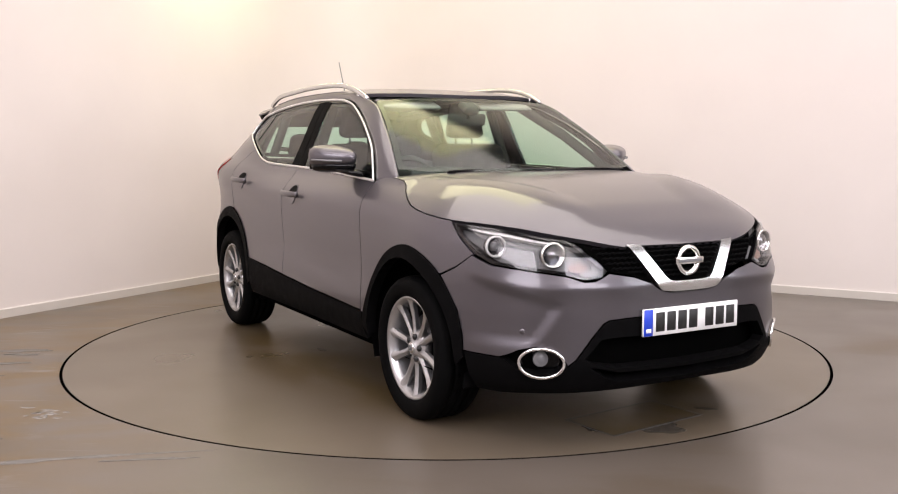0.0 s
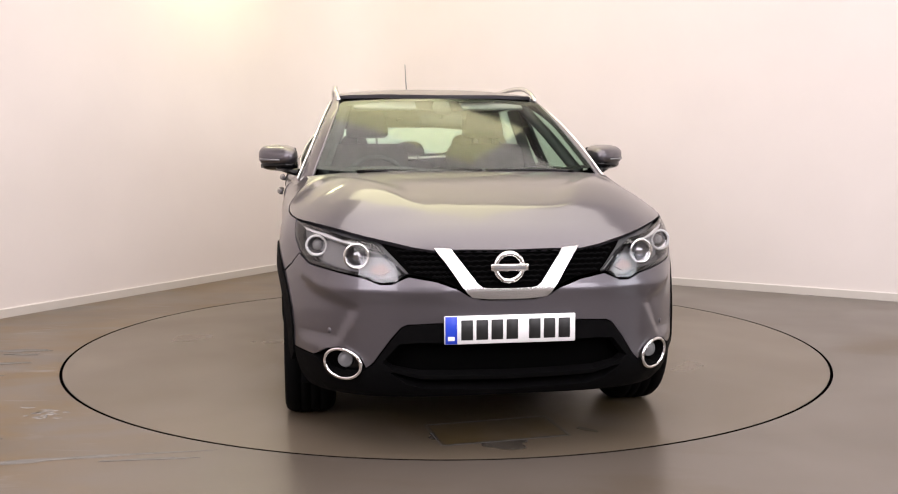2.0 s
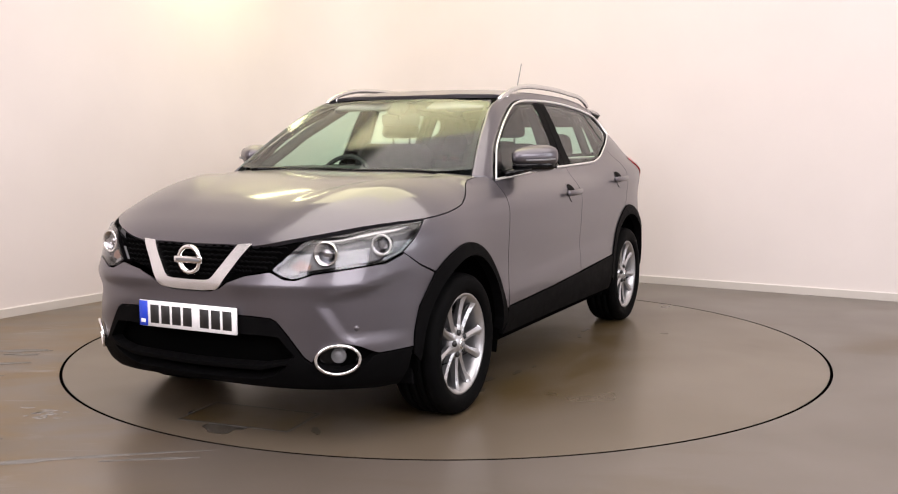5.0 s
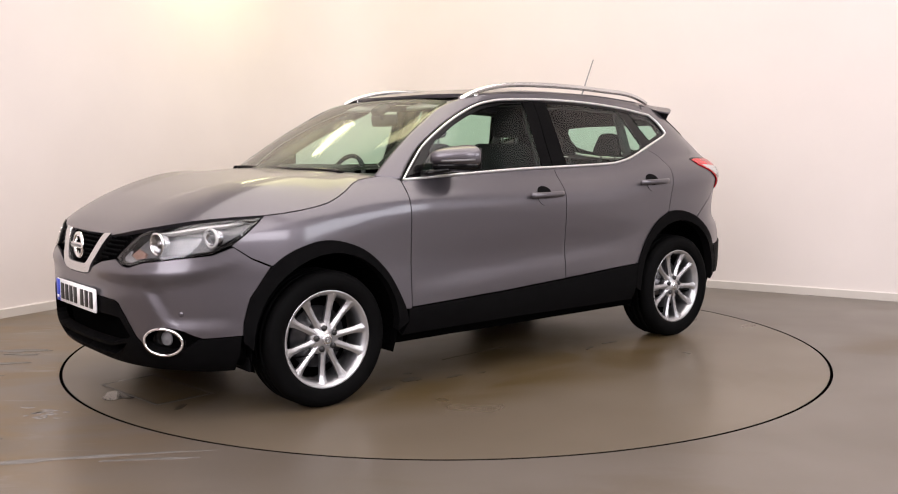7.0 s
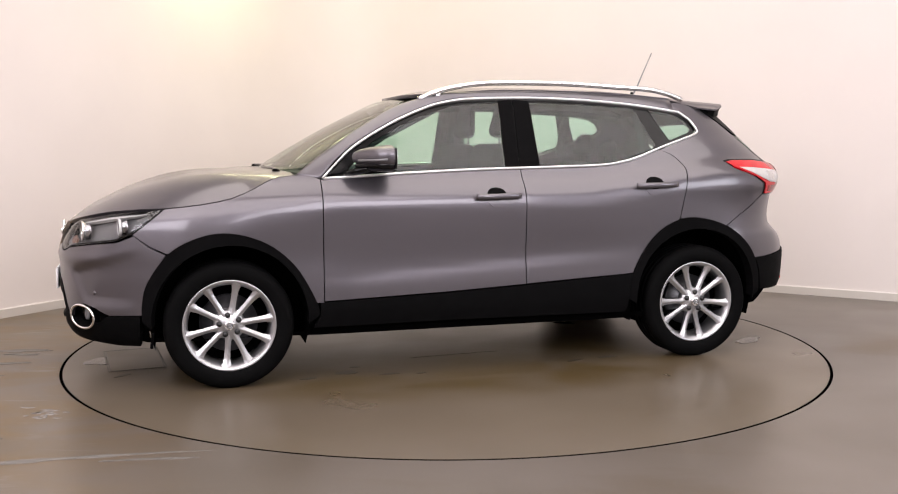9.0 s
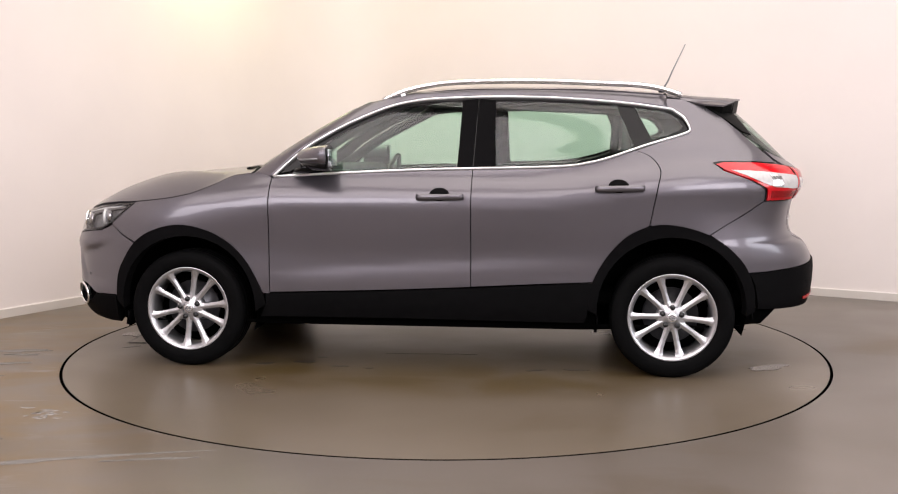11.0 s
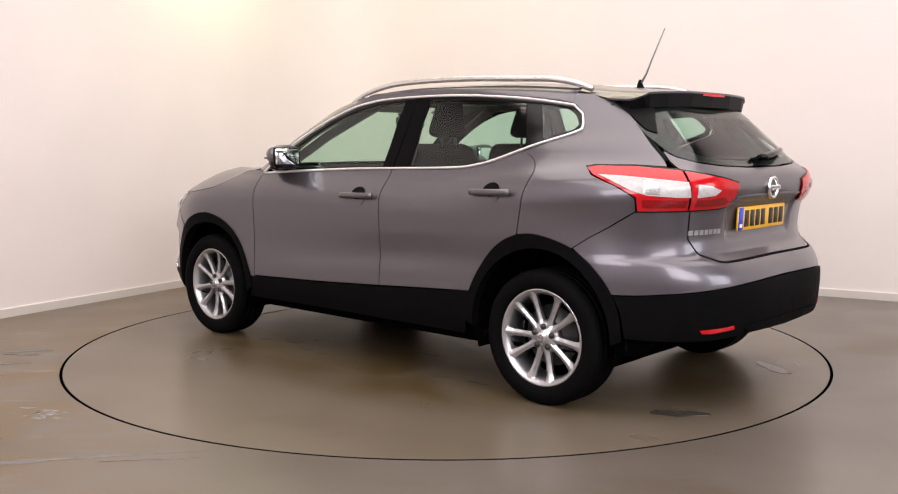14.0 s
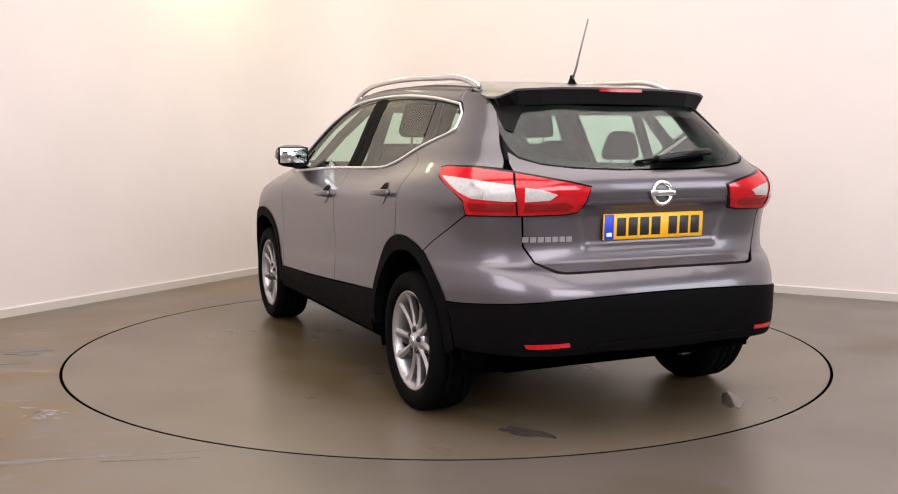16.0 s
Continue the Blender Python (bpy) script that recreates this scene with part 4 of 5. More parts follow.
# ---- wheels ----
def build_wheel(x, y, turn):
    """A ten-spoke alloy wheel; its outer face looks along +y before it is placed."""
    flip = pose(x, y, 0.323, 0, turn, 0 if y > 0 else 180)
    wheel = part("wheel", lathe([(0.205, -0.16), (0.222, -0.15), (0.205, -0.12), (0.204, -0.02), (0.213, -0.002), (0.224, 0.009), (0.232, 0.012), (0.236, 0.006), (0.230, -0.01), (0.215, -0.14), (0.205, -0.16)], 60), ALLOY, car,
                 "silver ten-spoke alloy wheel", flip)
    R = 0.325
    prof = [(0.222, -0.185), (0.245, -0.195), (0.285, -0.200), (0.306, -0.192), (0.319, -0.175), (R, -0.150), (R, -0.130), (R - 0.008, -0.128), (R - 0.008, -0.120), (R, -0.118), (R, -0.088), (R - 0.008, -0.086), (R - 0.008, -0.078),
            (R, -0.076), (R, -0.046), (R - 0.008, -0.044), (R - 0.008, -0.036), (R, -0.034), (R, -0.014), (0.319, 0.006), (0.308, 0.020), (0.288, 0.027), (0.262, 0.026), (0.243, 0.020), (0.233, 0.010), (0.226, -0.01)]
    part("tyre", lathe(prof, 72), RUBBER, wheel, "black road tyre")
    part("brake_disc", lathe([(0, -0.06), (0.07, -0.06), (0.075, -0.085), (0.148, -0.085), (0.148, -0.105), (0, -0.105)], 40), STEEL, wheel)
    part("wheel_back", lathe([(0, -0.125), (0.20, -0.125), (0.20, -0.135), (0, -0.135)], 32), DARK, wheel)
    part("hub", lathe([(0, 0.004), (0.018, 0.004), (0.030, 0.002), (0.033, -0.004), (0.050, -0.012), (0.068, -0.016), (0.080, -0.030), (0.080, -0.06), (0, -0.06)], 40), ALLOY, wheel)
    part("centre_cap", lathe([(0, 0.009), (0.020, 0.008), (0.026, 0.005), (0.027, 0.0), (0, 0.0)], 24), SATIN, wheel, "round silver centre cap with an emblem")
    cap = join(lathe([(0.011, 0.0), (0.011, 0.0115), (0.015, 0.0115), (0.015, 0.0)], 24), rbox(0.034, 0.006, 0.007, 0.001, 1, pose(0, 0.0085, 0)))
    part("emblem", cap, LAMP_GREY, wheel)
    for k in range(5):
        a = math.tau * k / 5 + math.pi / 2
        part("lug_nut", lathe([(0, -0.004), (0.007, -0.004), (0.009, -0.008), (0.014, -0.0085), (0.014, -0.03), (0, -0.03)], 12, pose(0.052 * math.cos(a), 0.004, 0.052 * math.sin(a))), INK, wheel, "dark wheel nut in its well")
    mesh = None
    for k in range(5):
        for s in (-1, 1):
            a = 72 * k + 90 + 36 + s * 15.5
            if mesh is None:
                bm = bmesh.new()
                rows = []
                for r, w, top, bot in ((0.052, 0.020, -0.010, -0.045), (0.085, 0.0155, -0.013, -0.045), (0.13, 0.0145, -0.012, -0.042), (0.175, 0.0165, -0.007, -0.036), (0.200, 0.0215, -0.001, -0.030), (0.212, 0.029, 0.003, -0.025), (0.224, 0.040, 0.006, -0.02)):
                    rows.append([bm.verts.new(p) for p in ((r, bot, -w * 0.8), (r, top - 0.011, -w), (r, top - 0.001, -w * 0.12), (r, top - 0.001, w * 0.22), (r, top - 0.008, w), (r, bot, w * 0.8))])
                for p, q in zip(rows, rows[1:]):
                    for i in range(6):
                        bm.faces.new((p[i], p[(i + 1) % 6], q[(i + 1) % 6], q[i]))
                bm.faces.new(rows[0])
                bm.faces.new(list(reversed(rows[-1])))
                bmesh.ops.recalc_face_normals(bm, faces=bm.faces)
                ob = part("spoke", bm, ALLOY, wheel, smooth=False)
                mesh = ob.data
            else:
                ob = part("spoke", mesh, ALLOY, wheel)
            ob.matrix_basis = pose(0, 0, 0, 0, -a, 0)
    return wheel


for wx, wy, turn in ((1.323, 0.852, 10), (-1.323, 0.850, -3), (1.323, -0.852, 60), (-1.323, -0.850, 61)):
    build_wheel(wx, wy, turn)


def build_underside():
    bm = join(rbox(3.3, 1.10, 0.18, 0.03, 2, pose(0, 0, 0.29)), rbox(1.66, 1.58, 0.08, 0.03, 2, pose(0, 0, 0.345)), rbox(0.50, 1.0, 0.2, 0.05, 2, pose(1.72, 0, 0.34)), rbox(0.5, 1.1, 0.18, 0.05, 2, pose(-1.8, 0, 0.45)))
    part("underbody", bm, DARK, car, "black underbody")
    for cx, cz in ((1.315, 0.345), (-1.315, 0.362)):
        def liner():
            b = bmesh.new()
            pts = arch_inner(cx, cz, 0.395, -20, 200, 24)
            o = [b.verts.new((x, side(x, max(z, 0.3)) - 0.012, z)) for x, z in pts]
            i = [b.verts.new((x, 0.56, z)) for x, z in pts]
            for k in range(24):
                b.faces.new((o[k], o[k + 1], i[k + 1], i[k]))
            b.faces.new(i)
            bmesh.ops.recalc_face_normals(b, faces=b.faces)
            return b
        pair_bm("wheel_well", liner, DARK)
    part("exhaust", tube([(-1.5, 0.45, 0.34), (-1.74, 0.45, 0.33), (-1.80, 0.45, 0.30)], 0.025, None, 16), DARK, car, "dark exhaust pipe turned down")
    pair_bm("mud_flap", lambda: rbox(0.012, 0.14, 0.07, 0.004, 1, pose(-1.74, 0.72, 0.345, 0, 8, 0)), BLACK_PLASTIC)
    # deflectors before the wheels and jacking points under the sills
    for x, z, h in ((1.70, 0.255, 0.08), (-0.93, 0.265, 0.08)):
        pair_bm("air_deflector", lambda: rbox(0.016, 0.14, h, 0.005, 2, pose(x, 0.74, z, 0, -6, 0), taper=0.9), BLACK_PLASTIC, "small black deflector before the wheel")
    for x in (0.76, 0.60, -0.66, -0.80):
        pair_bm("jacking_point", lambda: join(rbox(0.075, 0.025, 0.035, 0.006, 1, pose(x, 0.80, 0.285)), rbox(0.03, 0.02, 0.022, 0.004, 1, pose(x - 0.045, 0.79, 0.282))), BLACK_PLASTIC)


build_underside()


# ---- lamps ----
def ring_on(surf, u, z, r, rt, off=0.0, rz=None, n=40):
    """A ring lying on a curved surface round (u, z)."""
    pts = [surf(u + r * math.cos(math.tau * k / n), z + (rz or r) * math.sin(math.tau * k / n), off) for k in range(n)]
    return tube(pts, rt, None, 8, (1, 0.3, 0), closed=True)


def build_front_lamps():
    top = [(1.635, 0.909), (1.75, 0.900), (1.868, 0.887)]
    lamp = (at_x(False, *top) + at_y(False, (0.625, 0.866), (0.533, 0.852), (0.50, 0.835), (0.455, 0.787), (0.400, 0.733), (0.440, 0.706), (0.50, 0.700), (0.561, 0.721)) + at_x(False, (1.967, 0.742), (1.860, 0.755), (1.780, 0.792), (1.705, 0.850)))
    lens = pair("headlamp", lamp, lambda u, z: on_front(u, z, 0.001), LENS, 0.03, 0.006, "clear headlamp with chrome rings")
    pair("lamp_housing", lamp, lambda u, z: on_front(u, z, -0.055), LAMP_GREY, 0.03, 0, "dark grey lamp housing", lens)
    pair("lamp_rim", lamp, lambda u, z: on_front(u, z, -0.004), GLOSS_BLACK, 0.02, 0.05, "black lamp surround", lens,
         [[(a, b) for a, b in shrink(lamp, 0.012)]])
    guide = at_x(False, (1.66, 0.902), (1.75, 0.893), (1.868, 0.879)) + at_y(False, (0.625, 0.857), (0.560, 0.848), (0.565, 0.836), (0.63, 0.843)) + at_x(False, (1.868, 0.865), (1.76, 0.878))
    pair("light_guide", guide, lambda u, z: on_front(u, z, -0.010), DRL, 0.02, 0.02, "white daytime light strip", lens)
    u1 = at_x(False, (1.845, 0.82))[0][0]
    u2 = at_y(False, (0.60, 0.80))[0][0]

    def projector(u, z, r):
        c, d = Vector(on_front(u, z, -0.05)), Vector(on_front(u, z, 0.0))
        ax = Vector((1, 0.18, 0)).normalized()
        m = Matrix.Translation(c) @ Vector((0, 1, 0)).rotation_difference(ax).to_matrix().to_4x4()
        return m, r
    for u, z, r in ((u1, 0.822, 0.036), (u2, 0.795, 0.042)):
        m, r = projector(u, z, r)
        pair_bm("lamp_bowl", lambda: lathe([(0, 0.0), (r * 0.5, 0.004), (r * 0.85, 0.018), (r, 0.036), (r * 1.08, 0.036), (r * 1.08, 0.0)], 28, m), REFLECTOR, "", lens)
        pair_bm("bowl_ring", lambda: lathe([(r * 1.02, 0.030), (r * 1.02, 0.042), (r * 1.25, 0.042), (r * 1.25, 0.030), (r * 1.02, 0.030)], 32, m), CHROME if u == u2 else DRL, "bright ring round the lamp bowl", lens)
        pair_bm("bulb_lens", lambda: lathe([(0, 0.034), (r * 0.35, 0.031), (r * 0.55, 0.022), (r * 0.6, 0.008), (0, 0.006)], 24, m), LAMP_GREY if u == u1 else REFLECTOR, "", lens)
    amber = at_y(False, (0.545, 0.752), (0.50, 0.770), (0.465, 0.742), (0.50, 0.724), (0.545, 0.732))
    pair("indicator", amber, lambda u, z: on_front(u, z, -0.030), AMBER, 0.02, 0.01, "amber indicator lens", lens)
    trough = at_y(False, (0.46, 0.785), (0.408, 0.735), (0.44, 0.714), (0.50, 0.708), (0.505, 0.720), (0.455, 0.738))
    pair("lamp_trough", trough, lambda u, z: on_front(u, z, -0.028), PALE_GREY, 0.02, 0.01, "pale grey inner end of the lamp", lens)
    # fog lamps
    fu, fz = at_y(False, (0.645, 0.37))[0]

    def tilt(u, z, off=0.0):
        return on_front(u, z, off)
    cup = pair("fog_lamp", [(fu + 0.070 * math.cos(math.tau * k / 28), fz + 0.052 * math.sin(math.tau * k / 28)) for k in range(28)], lambda u, z: on_front(u, z, -0.035), GLOSS_BLACK, 0.03, 0.02, "round fog lamp in a chrome ring")
    pair_bm("fog_ring", lambda: ring_on(on_front, fu, fz, 0.078, 0.007, 0.010, 0.060), CHROME, "chrome fog lamp ring", cup)
    m = Matrix.Translation(on_front(fu, fz + 0.012, -0.03)) @ Vector((0, 1, 0)).rotation_difference(Vector((1, 0.35, 0)).normalized()).to_matrix().to_4x4()
    pair_bm("fog_bulb", lambda: lathe([(0, 0.016), (0.014, 0.014), (0.024, 0.006), (0.030, 0.010), (0.032, 0.0), (0, 0.0)], 24, m), LAMP_GREY, "", cup)
    # parking sensors
    su, sz = at_y(False, (0.70, 0.493))[0]
    m2 = Matrix.Translation(on_front(su, sz, -0.002)) @ Vector((0, 1, 0)).rotation_difference(Vector((0.75, 0.65, 0)).normalized()).to_matrix().to_4x4()
    pair_bm("parking_sensor", lambda: lathe([(0, 0.006), (0.009, 0.005), (0.011, 0.003), (0.012, 0.0), (0, 0.0)], 16, m2), PAINT)


def shrink(poly, d):
    """The outline moved inwards by d."""
    n = len(poly)
    area = sum(poly[i][0] * poly[(i + 1) % n][1] - poly[(i + 1) % n][0] * poly[i][1] for i in range(n))
    s = 1 if area > 0 else -1
    out = []
    for i in range(n):
        a, b, c = Vector(poly[i - 1]), Vector(poly[i]), Vector(poly[(i + 1) % n])
        e, f = (b - a).normalized(), (c - b).normalized()
        n1, n2 = Vector((-e.y, e.x)) * s, Vector((-f.y, f.x)) * s
        k = (n1 + n2)
        k = k / max(0.35, k.length_squared / 2) if k.length > 1e-6 else n1
        p = b + k * d
        out.append((p.x, p.y))
    return out


def build_grille():
    v = at_y(False, (0, 0.634), (0.08, 0.635), (0.145, 0.642), (0.165, 0.658), (0.180, 0.68), (0.245, 0.775), (0.288, 0.832), (0.222, 0.828), (0.185, 0.775), (0.125, 0.695), (0.108, 0.682), (0.08, 0.678), (0, 0.677))
    part("grille_strip", patch(both(v), lambda u, z: on_front(u, z, 0.006), 0.02, rim=0.035), SATIN, car, "satin chrome V-shaped strip across the grille")
    # honeycomb bars
    g = [o for o in car.children if o.name == "grille"][0]
    for z, y0, y1 in ((0.815, 0.24, 0.45), (0.795, 0.23, 0.43), (0.775, 0.215, 0.41), (0.755, 0.20, 0.395), (0.735, 0.19, 0.37), (0.718, 0.18, 0.30)):
        for s in (-1, 1):
            pts = [on_front(at_y(False, (s * (y0 + (y1 - y0) * k / 14), 0.75))[0][0], z + 0.006 * (k % 2), -0.018) for k in range(15)]
            part("grille_bar", tube(pts, 0.003, 0.004, 5), BLACK_PLASTIC, g)
    for z, y1 in ((0.815, 0.19), (0.795, 0.175), (0.775, 0.155), (0.755, 0.14), (0.735, 0.125), (0.715, 0.11), (0.698, 0.10)):
        pts = [on_front(-y1 * 1.1 + 2.2 * y1 * k / 20, z + 0.006 * (k % 2), -0.016) for k in range(21)]
        part("grille_bar", tube(pts, 0.003, 0.004, 5), BLACK_PLASTIC, g)
    # emblems: a ring with a cross bar, front and rear
    for x, z, r, s, name in ((2.158, 0.757, 0.054, 1, "front_emblem"), (-2.056, 1.026, 0.047, -1, "rear_emblem")):
        e = part(name, lathe([(r * 0.80, 0.0), (r * 0.84, 0.010), (r * 1.0, 0.014), (r * 1.16, 0.010), (r * 1.2, 0.0), (r * 0.8, 0.0)], 48, pose(x, 0, z, 0, 0, -90 * s)), CHROME, car, "round chrome emblem with a cross bar")
        part("bar", rbox(0.014, r * 2.75, r * 0.52, 0.004, 2, pose(x + s * 0.010, 0, z)), CHROME, e)
        part("mark", rbox(0.004, r * 2.3, r * 0.22, 0.001, 1, pose(x + s * 0.017, 0, z)), LAMP_GREY, e, "plain dark bar in place of lettering")
    # rear name badge as plain bars
    gate = [o for o in car.children if o.name == "tailgate"][0]
    for k in range(7):
        y = 0.612 - 0.0305 * k
        bar = at_y(True, (y, 0.850), (y - 0.024, 0.850), (y - 0.024, 0.829), (y, 0.829))
        part("badge_bar", patch(bar, lambda u, z: on_rear(u, z, 0.005), 0.02, rim=0.005), ALLOY, gate, "small silver bar of the model badge")


def build_plate(name, x, zc, s, mat, lean):
    m = pose(x, 0, zc, 0, lean * s, 0 if s > 0 else 180)
    plate = part(name, rbox(0.012, 0.520, 0.111, 0.003, 1), mat, car, "white number plate with plain dark bars" if s > 0 else "yellow number plate with plain dark bars", m)
    part("blue_band", rbox(0.003, 0.046, 0.107, 0.001, 1, pose(0.0065, -0.234, 0)), PLATE_BLUE, plate, "blue band at the plate's end")
    part("band_mark", rbox(0.002, 0.026, 0.016, 0.0005, 1, pose(0.0085, -0.234, -0.032)), PLATE_WHITE, plate)
    for k in range(7):
        y = -0.172 + 0.0595 * k + (0.030 if k > 3 else 0)
        part("plate_bar", rbox(0.002, 0.046, 0.078, 0.0006, 1, pose(0.0068, y, 0)), INK, plate)
    return plate


def build_tail_lamps():
    red = (at_x(True, (-1.527, 1.130), (-1.570, 1.138), (-1.743, 1.136)) + at_y(True, (0.655, 1.120), (0.60, 1.108), (0.45, 1.078), (0.355, 1.056), (0.372, 1.0), (0.395, 0.955), (0.45, 0.946), (0.62, 0.942))
           + at_x(True, (-1.790, 0.940), (-1.790, 1.002), (-1.695, 1.054), (-1.575, 1.099)))
    lamps = pair("tail_lamp", red, lambda u, z: on_rear(u, z, 0.010), RED_LENS, 0.025, 0.03, "red and clear tail lamp")
    cu, cz = sum(u for u, z in red) / len(red), sum(z for u, z in red) / len(red)
    gasket = [(u + math.copysign(0.006, u - cu), z + math.copysign(0.006, z - cz)) for u, z in red]
    pair("gasket", gasket, lambda u, z: on_rear(u, z, 0.004), GLOSS_BLACK, 0.025, 0.02, "black edge round the lamp", lamps)
    seam = at_y(True, (0.643, 1.116), (0.637, 1.115), (0.637, 0.944), (0.643, 0.944))
    pair("seam", seam, lambda u, z: on_rear(u, z, 0.0125), DARK, 0.02, 0.004, "", lamps)
    low = at_y(True, (0.62, 0.988), (0.54, 0.990), (0.46, 0.995), (0.42, 0.975), (0.44, 0.960), (0.62, 0.956))
    pair("brake_reflector", low, lambda u, z: on_rear(u, z, 0.0120), DEEP_RED, 0.025, 0.004, "dark red brake reflector", lamps)
    low = at_y(True, (0.66, 0.956), (0.66, 0.988)) + at_x(True, (-1.86, 0.990), (-1.81, 0.990), (-1.81, 0.954))
    pair("brake_reflector", low, lambda u, z: on_rear(u, z, 0.0120), DEEP_RED, 0.025, 0.004, "dark red brake reflector", lamps)
    white = at_x(True, (-1.60, 1.100), (-1.70, 1.096), (-1.80, 1.088)) + at_y(True, (0.66, 1.068), (0.655, 1.0), (0.70, 1.0)) + at_x(True, (-1.83, 1.010), (-1.76, 1.035), (-1.66, 1.078))
    pair("clear_lens", white, lambda u, z: on_rear(u, z, 0.0135), WHITE_LENS, 0.025, 0.004, "clear white lens", lamps)
    win = at_y(True, (0.625, 1.058), (0.56, 1.048), (0.50, 1.028), (0.53, 1.005), (0.625, 0.998))
    pair("clear_lens", win, lambda u, z: on_rear(u, z, 0.0135), WHITE_LENS, 0.025, 0.004, "clear white lens", lamps)
    back = at_x(True, (-1.42, 1.150), (-1.42, 0.88), (-1.70, 0.88)) + at_y(True, (0.60, 0.88), (0.30, 0.88), (0.30, 1.115), (0.60, 1.115)) + at_x(True, (-1.75, 1.145))
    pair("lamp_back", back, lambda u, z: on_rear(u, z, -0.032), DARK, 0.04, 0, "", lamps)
    grid = at_x(True, (-1.80, 1.078), (-1.86, 1.070), (-1.875, 1.012), (-1.815, 1.02))
    pair("lens_grid", grid, lambda u, z: on_rear(u, z, 0.0155), SATIN, 0.02, 0.003, "ribbed silver reflector", lamps)


build_front_lamps()
build_grille()
build_plate("front_plate", 2.186, 0.519, 1, PLATE_WHITE, 0)
build_plate("rear_plate", -2.006, 0.884, -1, PLATE_YELLOW, -2)
build_tail_lamps()


# ---- fittings outside ----
def blob(cx, cy, cz, rx, ry, rz, n=2.6, seg=28, shape=None):
    bm = bmesh.new()
    bmesh.ops.create_uvsphere(bm, u_segments=seg, v_segments=seg // 2, radius=1)
    for v in bm.verts:
        x, y, z = v.co
        k = (abs(x) ** n + abs(y) ** n + abs(z) ** n) ** (-1 / n)
        p = Vector((x * k, y * k, z * k))
        if shape:
            p = shape(p)
        v.co = (cx + p.x * rx, cy + p.y * ry, cz + p.z * rz)
    return bm


def build_fittings():
    # door mirrors
    def shell(p):
        q = p.copy()
        front = max(0.0, p.x)
        q.x = p.x * (1.08 - 0.62 * p.y) if p.x > 0 else p.x * 0.14
        q.z *= 1 - 0.25 * front - 0.10 * max(0.0, p.y)
        q.z += 0.05 * p.y
        return q
    shells = pair_bm("door_mirror", lambda: blob(0.505, 0.908, 1.168, 0.135, 0.103, 0.062, 3.2, shape=shell), PAINT, "grey door mirror")
    pair_bm("mirror_base", lambda: join(blob(0.505, 0.900, 1.124, 0.126, 0.098, 0.036, 3.0, shape=shell), tube([(0.70, 0.785, 1.082), (0.66, 0.83, 1.092), (0.60, 0.88, 1.108)], 0.05, 0.018, 10)), GLOSS_BLACK, "black mirror foot", shells)
    pair_bm("mirror_rim", lambda: rbox(0.012, 0.188, 0.108, 0.005, 2, pose(0.486, 0.907, 1.160, 0, 0, -2)), GLOSS_BLACK, "black rim of the mirror", shells)
    pair_bm("mirror_glass", lambda: rbox(0.004, 0.168, 0.090, 0.0015, 1, pose(0.4788, 0.907, 1.161, 0, 0, -2)), MIRROR, "silvered mirror glass", shells)
    pair_bm("repeater", lambda: tube([(0.535, 1.008, 1.156), (0.585, 0.99, 1.153), (0.63, 0.95, 1.151), (0.665, 0.90, 1.150)], 0.004, 0.006, 6), LAMP_GREY, "slim side repeater", shells)
    sail = [(0.815, 1.072), (0.705, 1.092), (0.61, 1.195), (0.665, 1.195), (0.75, 1.115)]
    pair("mirror_sail", sail, lambda x, z: on_side(x, z, 0.0), GLOSS_BLACK, 0.03, 0.01, "black corner of the window")
    # door handles with their dished recesses
    for nm, x0, z0 in (("front_door", -0.096, 0.953), ("rear_door", -1.037, 1.001)):
        doors = [o for o in car.children if o.name.startswith(nm)]
        dish = [(x0 + 0.005 + 0.060 * math.cos(math.tau * k / 24), z0 - 0.002 + 0.056 * math.sin(math.tau * k / 24)) for k in range(24)]
        rec = pair("handle_recess", dish, lambda x, z: on_side(x, z, 0.0035), PAINT, 0.012, 0.004, "dished handle recess", doors)
        # Shade in the recess's upper half, laid on as a black patch.
        up = [(x0 + 0.005 + 0.053 * math.cos(math.tau * k / 24), z0 + 0.014 + 0.034 * math.sin(math.tau * k / 24)) for k in range(24)]
        pair("recess_shade", up, lambda x, z: on_side(x, z, 0.005), BLACK_PLASTIC, 0.012, 0.002, "black patch for the shade above the handle", rec)
        pts = [on_side(x0 + 0.125 - 0.25 * k / 12, z0 + 0.004 * k / 12, 0.012 + 0.026 * math.sin(math.pi * min(1, max(0, (k + 0.5) / 13))) ** 0.6) for k in range(13)]
        pair_bm("handle", lambda: tube(pts, lambda t: 0.010, 0.0165, 10, (0, 0, 1)), PAINT, "grey door handle", doors)
    # roof rails
    rail = spline([(0.262, 0.570, 1.478), (0.16, 0.575, 1.520), (0.03, 0.575, 1.552), (-0.12, 0.572, 1.571), (-0.35, 0.568, 1.578), (-0.64, 0.563, 1.576), (-0.95, 0.553, 1.563), (-1.15, 0.545, 1.553), (-1.28, 0.54, 1.530), (-1.38, 0.535, 1.497)], 5)
    rails = pair_bm("roof_rail", lambda: tube(rail, 0.013, 0.015, 8), SATIN, "silver roof rail")
